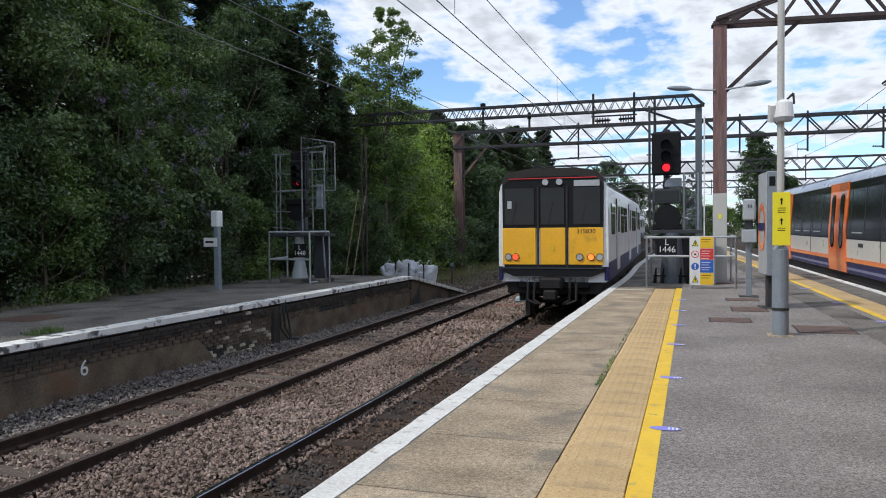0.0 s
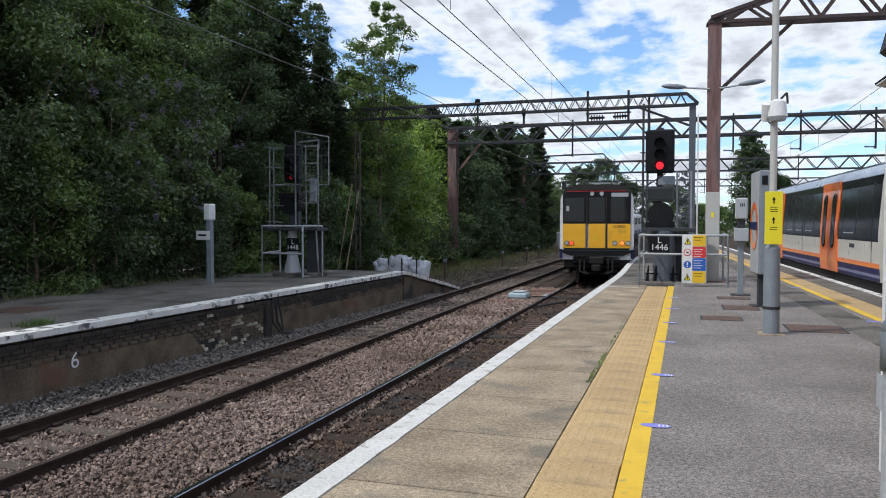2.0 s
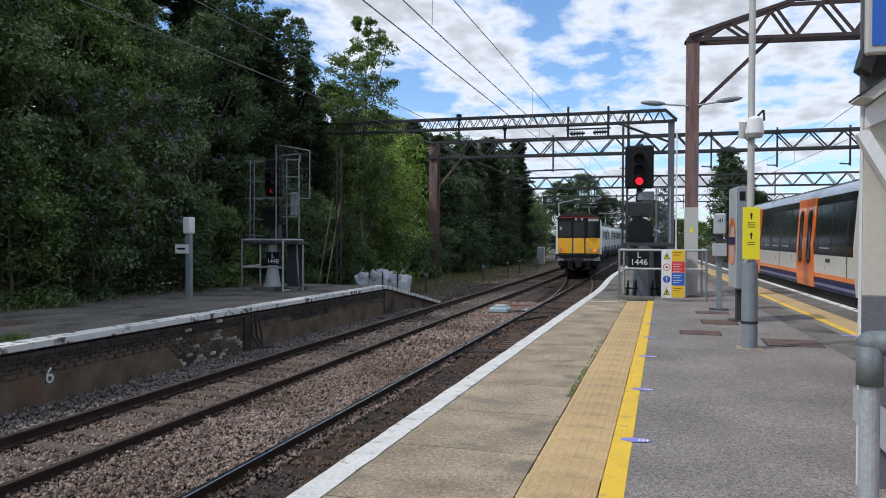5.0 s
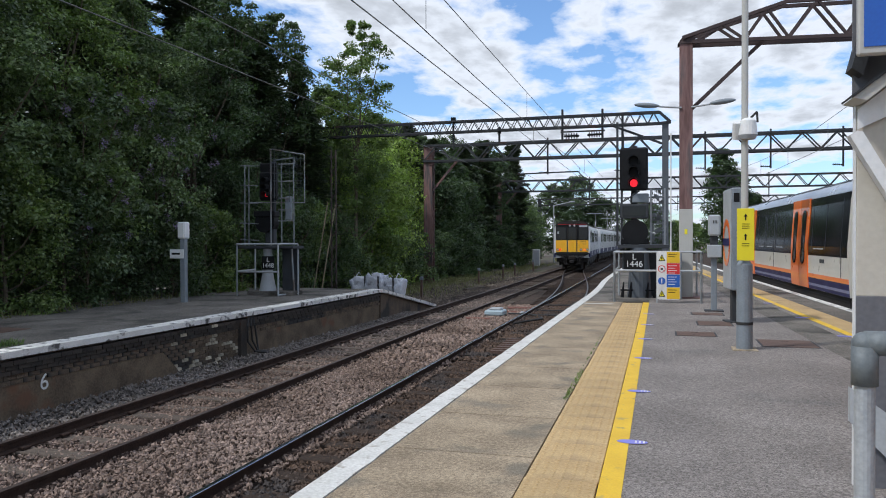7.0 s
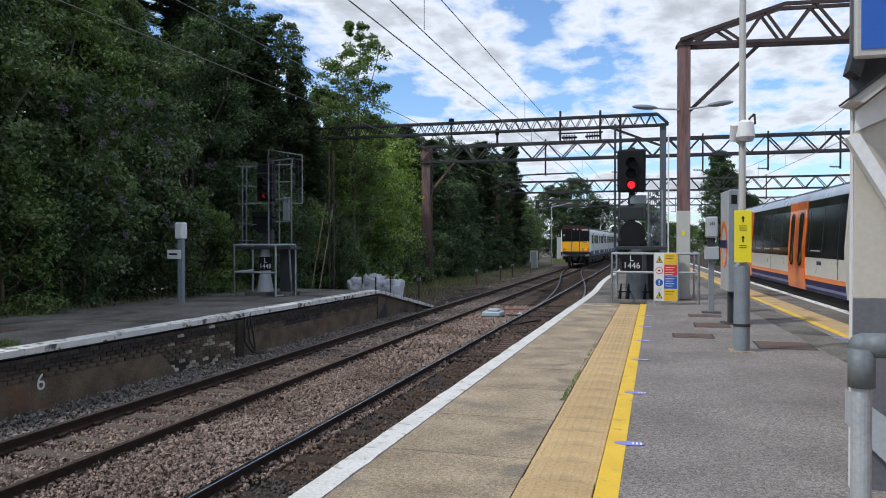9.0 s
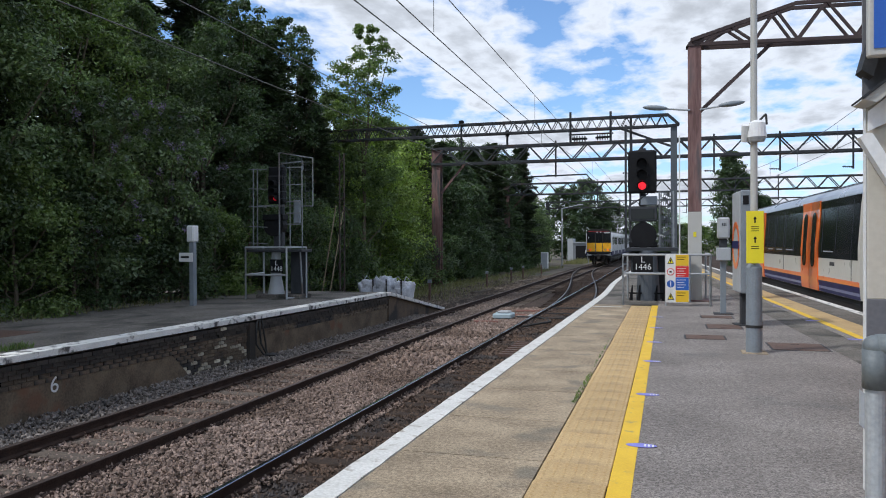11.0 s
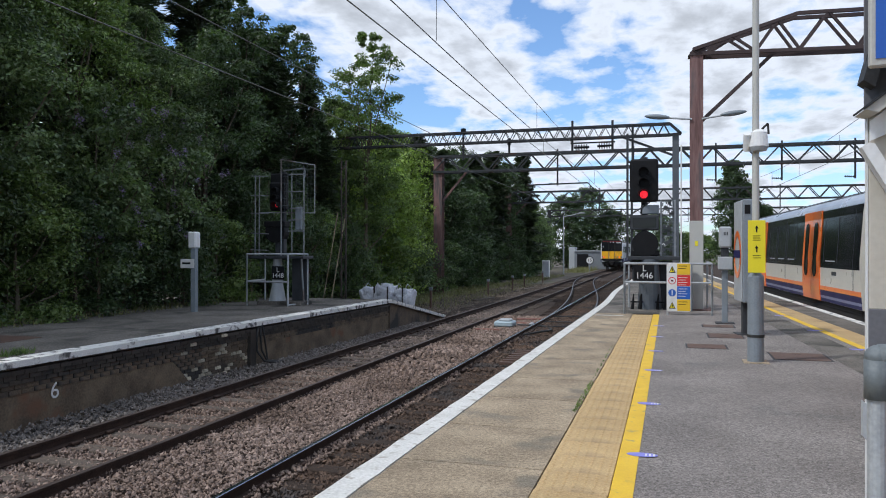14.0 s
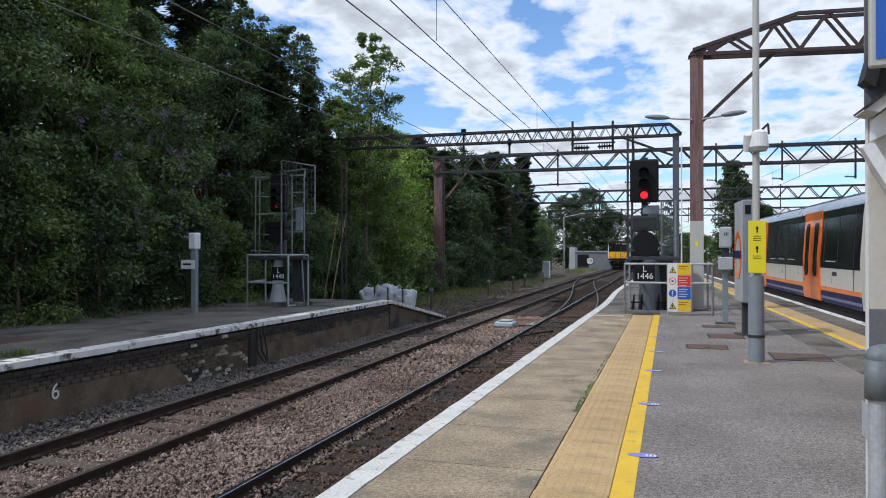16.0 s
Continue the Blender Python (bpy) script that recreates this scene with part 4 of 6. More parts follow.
    part("bracket_bar", bar(bmesh.new(), (-1.0, y - 0.15, 0.2), (0.05, y - 0.15, 0.2), 0.04), BLACK, g)
    part("side_case", B((0.32, y - 0.5, 0.0), (0.6, y - 0.1, 1.25), 0.015), POST_GREY, g)
    f = thing("end_fence", pose(0, 0, 0), "galvanised tube fence closing off the platform end", "fence")
    rail_fence(f, (-1.07, 19.55), (1.02, 19.55), 0, (0.42 * 1.9, 1.27), 0.028, 3)
    rail_fence(f, (-1.07, 19.55), (-1.07, 21.9), 0, (0.8, 1.27), 0.028, 2)
    rail_fence(f, (1.02, 19.55), (1.02, 21.9), 0, (0.8, 1.27), 0.028, 2)


def warning_sign():
    """The tall notice on the end fence: four pictogram rows and coloured panels."""
    y = 19.48
    s = thing("warning_notice", pose(0.24, y, 0.69), "tall warning notice with yellow, red and blue panels", "sign")
    back = part("board", Prism([(-0.28, -0.57), (-0.25, -0.6), (0.25, -0.6), (0.28, -0.57), (0.28, 0.57), (0.25, 0.6), (-0.25, 0.6), (-0.28, 0.57)], "y", 0, 0.02), WHITE, s)
    for z0, z1, c in ((0.31, 0.585, SIGN_AMBER), (0.03, 0.3, SIGN_RED), (-0.29, 0.02, SIGN_BLUE), (-0.585, -0.3, SIGN_AMBER)):
        p = part("panel", B((-0.04, -0.006, z0), (0.27, -0.001, z1), 0.002), c, s)
        for i in range(4 if c is not SIGN_AMBER else 2):
            zz = z1 - 0.06 - i * 0.06
            part("text_bar", B((-0.01, -0.009, zz - 0.007), (0.2 - 0.04 * (i % 2), -0.0065, zz + 0.006)), WHITE if c is not SIGN_AMBER else BLACK, p)
    for z, kind in ((0.45, "tri"), (0.16, "ring"), (-0.14, "disc"), (-0.44, "tri")):
        if kind == "tri":
            t = part("pictogram", Prism([(-0.235, z - 0.09), (-0.075, z - 0.09), (-0.155, z + 0.075)], "y", -0.006, -0.001), BLACK, s)
            part("pictogram_field", Prism([(-0.21, z - 0.075), (-0.10, z - 0.075), (-0.155, z + 0.045)], "y", -0.010, -0.0065), SIGN_YELLOW, t)
            part("bolt", Prism([(-0.165, z - 0.06), (-0.145, z - 0.06), (-0.14, z), (-0.155, z + 0.02), (-0.17, z)], "y", -0.013, -0.0105), BLACK, t)
        elif kind == "ring":
            t = part("pictogram", Rod((-0.157, -0.001, z), (-0.157, -0.006, z), 0.09, n=24), SIGN_RED, s)
            i = part("pictogram_field", Rod((-0.157, -0.0065, z), (-0.157, -0.009, z), 0.072, n=24), WHITE, t)
            part("slash", bar(bmesh.new(), (-0.21, -0.011, z + 0.05), (-0.105, -0.011, z - 0.05), 0.016, 0.003), SIGN_RED, t)
            part("figure_mark", B((-0.185, -0.0105, z - 0.02), (-0.13, -0.0095, z + 0.02)), BLACK, t)
        else:
            t = part("pictogram", Rod((-0.157, -0.001, z), (-0.157, -0.006, z), 0.09, n=24), SIGN_BLUE, s)
            part("mark", B((-0.17, -0.009, z - 0.02), (-0.145, -0.0065, z + 0.06)), WHITE, t)
            part("mark_dot", B((-0.17, -0.009, z - 0.06), (-0.145, -0.0065, z - 0.035)), WHITE, t)


def old_signal():
    g = thing("signal_post", pose(0, 0, 0), "grey lattice signal cage with dim red lamp by the hedge", "signal")
    y, zp = 20.3, -0.05
    hd = signal_head(g, -11.32, y, 2.95, DIM_RED, 0.72, 0.075)
    part("backboard", B((-11.59, y + 0.06, 2.79), (-11.05, y + 0.2, 3.92), 0.03), BLACK, hd)
    part("repeater_case", rod(bmesh.new(), (-11.45, y + 0.1, 2.15), (-11.45, y + 0.4, 2.15), 0.33, n=20), BLACK, g)
    part("repeater_hood", B((-11.8, y + 0.05, 2.3), (-11.1, y + 0.4, 2.48), 0.02), BLACK, g)
    part("case_stem", B((-11.5, y + 0.2, 1.4), (-11.2, y + 0.4, 2.0), 0.02), SIGNAL_DARK, g)
    part("pole", Rod((-11.3, y + 0.4, 1.3), (-11.3, y + 0.4, 4.0), 0.07, n=12), SIGNAL_DARK, g)
    # tall screen of wires on a frame, above and beside the ladder
    q = [(-11.1, y - 0.15), (-10.12, y + 0.1)]
    part("screen_post", bar(bmesh.new(), (*q[0], 1.42), (*q[0], 4.31), 0.034), CAGE, g)
    part("screen_post", bar(bmesh.new(), (*q[1], 2.7), (*q[1], 4.14), 0.024), CAGE, g)
    part("screen_rail", bar(bmesh.new(), (*q[0], 4.31), (*q[1], 4.14), 0.03), CAGE, g)
    part("screen_rail", bar(bmesh.new(), (-11.8, y - 0.15, 2.73), (-10.12, y + 0.1, 2.71), 0.028), CAGE, g)
    bm = bmesh.new()
    for i in range(1, 9):
        u = i / 9
        x, yy = q[0][0] + (q[1][0] - q[0][0]) * u, q[0][1] + (q[1][1] - q[0][1]) * u
        bar(bm, (x, yy, 2.72), (x, yy, 4.30 - 0.16 * u), 0.006)
    for i in range(1, 7):
        z = 2.72 + i * 0.215
        bar(bm, (*q[0], z), (*q[1], z), 0.006)
    tagged(part("wire_screen", bm, LEG_GREY, g, "thin wire screen"), kind="stuff")
    for x in (-10.8, -10.4):
        part("ladder_stile", bar(bmesh.new(), (x, y - 0.05, 1.4), (x, y - 0.05, 3.9), 0.028), CAGE, g)
    for z in (1.5, 2.17, 2.5, 2.85, 3.35, 3.86):
        part("ladder_rung", bar(bmesh.new(), (-10.9, y - 0.06, z), (-10.4, y - 0.06, z), 0.032), CAGE, g)
    part("upper_loop", bar(bar(bmesh.new(), (-11.15, y + 0.1, 4.0), (-10.45, y + 0.1, 4.06), 0.035), (-10.45, y + 0.1, 4.06), (-10.45, y + 0.1, 3.8), 0.035), CAGE, g)
    part("cable_box", B((-10.72, y + 0.0, 2.2), (-10.52, y + 0.12, 2.9), 0.02), POST_GREY, g)
    # side frame away from the track
    for x, z1 in ((-12.07, 3.88), (-11.93, 3.88)):
        part("side_post", bar(bmesh.new(), (x, y, 1.4), (x, y + 0.02, z1), 0.026), CAGE, g)
    for z in (3.86, 3.27, 2.73, 2.12, 1.62):
        part("side_rail", bar(bmesh.new(), (-12.22, y, z), (-11.6, y, z - 0.03), 0.026), CAGE, g)
    part("deck", B((-12.15, y - 0.3, 1.34), (-10.3, y + 0.4, 1.42), 0.01), SIGNAL_DARK, g)
    part("pedestal", rod(rod(bmesh.new(), (-11.3, y, 0.05), (-11.3, y, 0.6), 0.26, 0.16, n=18), (-11.3, y, 0.6), (-11.3, y, 1.34), 0.16, 0.13, n=18), CASE_GREY, g, "pale cast pedestal")
    part("base_slab", B((-11.8, y - 0.35, zp - 0.01), (-10.35, y + 0.4, 0.08), 0.02), OLD_ASPHALT, g)
    part("stay", bar(bmesh.new(), (-10.4, y - 0.2, 1.36), (-10.3, y - 0.25, 0.08), 0.04), CAGE, g)
    part("dark_screen", B((-10.95, y + 0.25, 0.08), (-10.4, y + 0.3, 1.34), 0.01), SIGNAL_DARK, g)
    plate(g, -11.17, y - 0.22, 0.92, 0.42, 0.4, ("L", "1448"), 0.20)
    f = thing("signal_fence", pose(0, 0, 0), "galvanised tube fence round the old platform signal", "fence")
    rail_fence(f, (-11.98, 19.7), (-10.63, 19.7), zp, (0.72, 1.53), 0.028, 2)
    rail_fence(f, (-11.98, 19.7), (-12.3, 21.3), zp, (0.72, 1.53), 0.028, 2)
    rail_fence(f, (-10.63, 19.7), (-10.35, 20.4), zp, (0.05, 1.53), 0.024, 2)


CAGE = mat("weathered_cage_steel", (0.16, 0.175, 0.18), (0.27, 0.285, 0.29), 0.6, metal=0.2, scale=4, fine=50, bump=0.1, stain=(0.12, 0.10, 0.09), stain_at=0.6)
platform_signal()
warning_sign()
old_signal()


# ---- posts and small things on the platforms ----
def lamp_post():
    g = thing("lamp_post", pose(1.19, 11.56, 0), "pale lamp post with thick grey foot and yellow notice", "lamp post")
    part("foot", rod(rod(bmesh.new(), (0, 0, 0), (0, 0, 1.22), 0.112, 0.108, 20), (0, 0, 1.22), (0, 0, 1.3), 0.108, 0.05, 20), POST_GREY, g, "grey painted foot", smooth=False)
    part("base_plate", B((-0.17, -0.17, -0.01), (0.17, 0.17, 0.015), 0.005), CONCRETE, g)
    part("strap", Rod((0, 0, 0.36), (0, 0, 0.40), 0.118, n=20), CABLE, g, "black cable strap")
    part("shaft", Rod((0, 0, 1.25), (0, 0, 7.2), 0.05, 0.042, 16), LAMP_CREAM, g)
    ys = part("notice", B((-0.115, -0.128, 1.28), (0.115, -0.12, 2.02), 0.003), SIGN_YELLOW, g, "yellow notice with black arrows and text bars")
    for z in (1.9, 1.62):
        part("arrow", Prism([(-0.009, z - 0.05), (0.009, z - 0.05), (0.009, z + 0.005), (0.024, z + 0.005), (0, z + 0.045), (-0.024, z + 0.005), (-0.009, z + 0.005)], "y", -0.131, -0.1285), BLACK, ys)
    for z in (1.80, 1.77, 1.74, 1.52, 1.49):
        part("text_bar", B((-0.05, -0.131, z - 0.004), (0.05, -0.1285, z + 0.004)), BLACK, ys)
    c = part("camera_case", rod(rod(bmesh.new(), (0.03, -0.1, 3.06), (0.03, -0.1, 3.26), 0.13, 0.11, 18), (0.03, -0.1, 3.26), (0.03, -0.1, 3.3), 0.11, 0.05, 18), WHITE, g, "white round surveillance camera")
    part("side_speaker", Rod((-0.12, -0.02, 3.02), (-0.12, -0.12, 3.24), 0.055, n=14), WHITE, g)
    part("cable_loop", rod(rod(bmesh.new(), (0.08, 0, 3.32), (0.16, 0, 3.4), 0.015, n=6), (0.16, 0, 3.4), (0.17, 0, 3.25), 0.015, n=6), CABLE, g)
    part("camera_lens", Rod((0.03, -0.1, 3.0), (0.03, -0.1, 3.06), 0.10, 0.13, 18), CASE_GREY, c)


def totem():
    g = thing("totem_sign", pose(1.36, 15.2, 0, 0, 0, 5), "slim grey illuminated totem with orange ring sign", "sign")
    part("case", B((-0.05, -0.18, 0.62), (0.17, 0.62, 2.55), 0.02), POST_GREY, g)
    fc = part("face", B((-0.075, -0.17, 0.64), (-0.052, 0.61, 2.53), 0.008), CASE_GREY, g, "pale face panel with ring emblem")
    part("lamp_slot", B((-0.02, -0.187, 2.28), (0.08, -0.181, 2.45)), BLACK, g)
    bm = bmesh.new()
    n = 32
    rings = []
    for k in range(n):
        a = 2 * math.pi * k / n
        rings.append([bm.verts.new((-0.08 - d, 0.22 + r * math.cos(a), 1.52 + 1.25 * r * math.sin(a))) for r, d in ((0.27, 0), (0.27, 0.006), (0.36, 0.006), (0.36, 0))])
    for k in range(n):
        p, q = rings[k], rings[(k + 1) % n]
        for j in range(4):
            bm.faces.new((p[j], q[j], q[(j + 1) % 4], p[(j + 1) % 4]))
    bmesh.ops.recalc_face_normals(bm, faces=bm.faces)
    part("ring", bm, ORANGE, fc, "orange ring emblem")
    part("ring_bar", B((-0.09, -0.12, 1.46), (-0.083, 0.56, 1.6)), TRAIN_BLUE, fc)
    part("post", B((0.0, 0.1, 0), (0.12, 0.3, 0.63), 0.01), GANTRY, g)
    part("foot", B((-0.12, -0.02, -0.01), (0.24, 0.42, 0.02), 0.005), GANTRY, g)


def help_point():
    g = thing("help_point", pose(1.18, 17.6, 0), "grey post with speaker box and lower case", "help point")
    part("post", B((-0.06, -0.05, 0), (0.06, 0.05, 1.5), 0.01), POST_GREY, g)
    part("foot", B((-0.2, -0.2, -0.01), (0.2, 0.2, 0.02), 0.005), GANTRY, g)
    a = part("speaker_box", B((-0.12, -0.16, 1.66), (0.13, 0.12, 2.12), 0.03), CASE_GREY, g, "pale grey speaker box")
    for i in range(3):
        part("slot", B((-0.03 + i * 0.035, -0.166, 1.93), (-0.015 + i * 0.035, -0.161, 2.0)), BLACK, a)
    part("neck", B((-0.08, -0.08, 1.44), (0.08, 0.08, 1.68), 0.01), GANTRY, g)
    part("lower_case", B((-0.14, -0.18, 1.18), (0.15, 0.1, 1.46), 0.015), CASE_GREY, g, "pale lower case")


def tannoy_post():
    g = thing("speaker_post", pose(-12.04, 17.2, -0.08), "steel post with pale speaker box and small notice", "post")
    part("post", B((-0.07, -0.07, 0), (0.07, 0.07, 1.75), 0.01), POST_GREY, g)
    part("speaker_box", B((-0.115, -0.13, 1.72), (0.105, 0.13, 2.16), 0.03), WHITE, g, "pale speaker box")
    nb = part("notice", B((-0.36, -0.1, 1.2), (0.06, -0.085, 1.44), 0.004), WHITE, g, "small white notice")
    part("text_bar", B((-0.3, -0.105, 1.3), (-0.05, -0.101, 1.35)), BLACK, nb)


def cover(x0, y0, x1, y1, label="flat rusty inspection cover set in asphalt"):
    g = thing("inspection_cover", pose((x0 + x1) / 2, (y0 + y1) / 2, 0), label, "cover plate", group="covers in the platform")
    w, d = abs(x1 - x0) / 2, abs(y1 - y0) / 2
    part("frame", B((-w - 0.03, -d - 0.03, -0.02), (w + 0.03, d + 0.03, 0.003)), GANTRY, g)
    part("lid", B((-w, -d, -0.02), (w, d, 0.008), 0.003), RUST_PLATE, g)
    for i in range(2):
        part("lifting_slot", B((-0.06, -d * 0.6 + i * d * 1.2 - 0.01, 0.0085), (0.06, -d * 0.6 + i * d * 1.2 + 0.01, 0.010)), BLACK, g)


def stickers():
    """Floor stickers like small fish-shaped arrows beside the line."""
    for i, y in enumerate((6.03, 8.07, 10.34, 12.34, 14.4, 16.5)):
        g = thing("floor_sticker", pose(-0.22, y, 0.006), "blue floor sticker across the yellow line", "sticker", group="stickers along the line")
        bm = Prism([(0.025 + 0.118 * math.cos(a * math.pi / 10), 0.058 * math.sin(a * math.pi / 10)) for a in range(20)], "z", 0, 0.002)
        part("patch", bm, STICKER, g)
        for k in range(3):
            part("mark", B((0.045 + k * 0.03, -0.03, 0.002), (0.060 + k * 0.03, 0.03, 0.0035)), WHITE, g)
    for y in (13.5, 16.5, 20.0):
        g = thing("floor_sticker", pose(right_line(y) - 0.02, y, 0.006), "faded blue sticker beside the far yellow line", "sticker")
        part("patch", Prism([(-0.17, -0.05), (0.03, -0.07), (0.12, 0.0), (0.03, 0.07), (-0.17, 0.05)], "z", 0, 0.002), STICKER, g)


def screen_wall():
    """The rendered end of the platform building, its canopy, sign and handrail."""
    g = thing("platform_building", pose(0, 0, 0), "cream and grey rendered platform building end with canopy", "building")
    x0, y0 = 1.213, 5.33
    part("upper_wall", B((x0, y0, 1.22), (4.2, y0 + 0.06, 4.6), 0.004), WALL_CREAM, g, "cream rendered wall")
    part("dado", B((x0 - 0.003, y0 - 0.003, -0.03), (4.2, y0 + 0.063, 1.22), 0.004), WALL_GREY, g, "dark grey painted lower wall")
    part("white_corner", B((x0 - 0.010, y0 + 0.002, -0.03), (x0 - 0.003, y0 + 0.058, 4.6)), WHITE, g, "white painted wall end")
    part("gable_wall", Prism([(x0 - 0.03, 2.45), (x0 + 2.2, 4.1), (x0 + 2.2, 4.6), (x0 - 0.03, 4.6)], "y", y0 - 0.03, y0 - 0.004), WALL_GREY, g, "grey upper wall above the canopy")
    cb = part("canopy_board", Prism([(1.142, 2.447), (1.219, 2.427), (3.6, 4.35), (3.6, 4.42), (1.416, 2.66)], "y", y0 - 0.22, y0 + 0.06), LAMP_CREAM, g, "sloping canopy board with worn edge")
    part("canopy_lip", Prism([(1.140, 2.450), (1.416, 2.664), (3.6, 4.424), (3.6, 4.44), (1.416, 2.68), (1.135, 2.462)], "y", y0 - 0.24, y0 + 0.06), GANTRY, cb, "dark felt edge")
    part("canopy_beam", Prism([(x0 - 0.004, 2.276), (x0 - 0.004, 2.40), (3.4, 4.16), (3.4, 3.55), (x0 + 0.19, 2.362)], "y", y0 - 0.05, y0 - 0.031), WHITE, g, "pale boarded canopy side")
    part("brace", Prism([(1.140, 2.227), (1.184, 2.254), (1.213, 2.246), (1.977, 0.862), (1.977, 0.725), (1.167, 2.176)], "y", y0 - 0.15, y0 - 0.055), WHITE, g, "white timber brace")
    part("eaves_board", Prism([(1.152, 2.644), (1.217, 2.597), (1.471, 3.6), (1.395, 3.6)], "y", y0 - 0.14, y0 + 0.03), GANTRY, g, "dark slanted eaves board")
    s = thing("platform_number_sign", pose(0, 0, 0), "blue platform number sign in a worn pale frame", "sign")
    part("frame", B((1.120, y0 - 0.44, 2.655), (1.95, y0 - 0.38, 3.5), 0.01), LAMP_CREAM, s)
    for z in (2.95, 3.3):
        part("bracket", B((1.5, y0 - 0.38, z), (1.56, y0 - 0.028, z + 0.05)), GANTRY, s)
    pan = part("panel", B((1.148, y0 - 0.447, 2.70), (1.92, y0 - 0.441, 3.47)), SIGN_BLUE, s)
    text("numeral", "4", 0.62, LETTER, pan, pose(1.41, y0 - 0.452, 3.02, 90, 0, 0))
    h = thing("handrail", pose(0, 0, 0), "galvanised tube handrail with elbow joint", "handrail")
    hx, hy = 0.685, 2.89
    part("post", Rod((hx, hy, 0), (hx, hy, 1.16), 0.033, n=18), STEEL, h, smooth=False)
    part("rail", Rod((hx + 0.06, hy, 1.225), (hx + 2.2, hy, 1.225), 0.036, n=18), STEEL, h)
    bm = bmesh.new()
    rod(bm, (hx, hy, 1.08), (hx, hy, 1.215), 0.043, n=18)
    bmesh.ops.create_uvsphere(bm, u_segments=18, v_segments=10, radius=0.043, matrix=Matrix.Translation((hx, hy, 1.222)))
    rod(bm, (hx, hy, 1.225), (hx + 0.13, hy, 1.225), 0.043, n=18)
    part("elbow", bm, ELBOW_GREY, h, "cast elbow joint", smooth=True)
    part("foot_flange", Rod((hx, hy, 0), (hx, hy, 0.02), 0.08, n=18), STEEL, h)
    k = thing("sloping_board", pose(0, 0, 0), "pale sloping board fixed along the grey wall", "board")
    part("board", Prism([(1.167, 0.645), (1.167, 0.425), (1.58, 0.0), (2.05, 0.0)], "y", y0 - 0.06, y0 - 0.006), CASE_GREY, k)


lamp_post()
totem()
help_point()
tannoy_post()
for c in ((0.3, 12.95, 0.9, 13.5), (1.5, 11.95, 2.25, 12.75), (0.72, 14.6, 1.3, 15.3), (0.7, 16.6, 1.3, 17.1)):
    cover(*c)
stickers()
screen_wall()


def rubble_bags():
    rng = random.Random(9)
    for i, (x, y) in enumerate(((-11.0, 27.2), (-10.35, 27.0), (-9.6, 26.8))):
        bm = bmesh.new()
        bmesh.ops.create_icosphere(bm, subdivisions=4, radius=1)
        for v in bm.verts:
            c = v.co
            p = Vector((math.copysign(abs(c.x) ** 0.55, c.x), math.copysign(abs(c.y) ** 0.55, c.y), math.copysign(abs(c.z) ** 0.6, c.z)))
            k = 1 + 0.24 * noise.noise(c * 1.8 + Vector((i * 7, 0, 0))) + 0.12 * noise.noise(c * 5 + Vector((0, i, 0)))
            v.co = Vector((p.x * 0.40 + 0.1 * (i - 1) * p.z, p.y * 0.4, (p.z * 0.47 + 0.46) * (0.94, 1.05, 0.9)[i])) * k
        g = thing("rubble_sack", pose(x, y, -0.72, 0, 0, rng.uniform(-20, 20)), "bulging white woven rubble sack by the ramp", "sack", group="sacks by the ramp")
        part("sack", bm, BAG, g, smooth=True)
        for k in range(2):
            part("strap", bar(bmesh.new(), (-0.25 + 0.5 * k, -0.43, 0.1), (-0.2 + 0.42 * k, -0.4, 0.95), 0.05, 0.012), SOOT if k else BAG, g, "carrying strap")
        for k in range(2):
            part("loop", bar(bar(bmesh.new(), (-0.28 + k * 0.45, -0.1, 0.9), (-0.2 + k * 0.4, 0, 1.06), 0.04, 0.01), (-0.2 + k * 0.4, 0, 1.06), (-0.1 + k * 0.4, 0.05, 0.92), 0.04, 0.01), BAG, g)


def point_machine():
    g = thing("point_machine", pose(-5.4, 25.6, -1.02), "pale blue point machine case beside the switch", "point machine")
    part("body", B((-0.36, -0.35, 0.0), (0.30, 0.35, 0.18), 0.04), PALE_BLUE, g)
    part("lid", B((-0.22, -0.25, 0.18), (0.2, 0.25, 0.25), 0.03), CASE_GREY, g, "pale lid")
    part("drive_rod", Rod((0.4, 0, 0.06), (1.0, 0.1, 0.04), 0.025, n=8), GANTRY, g)
    for y, xa, xb in ((26.9, -5.7, -4.55), (24.4, -6.2, -5.3)):
        tagged(put("timber_bearer", B((xa, y - 0.08, -1.09), (xb, y + 0.08, -1.0), 0.015), RED_TIMBER), "reddish timber bearer lying across the ballast", "timber")


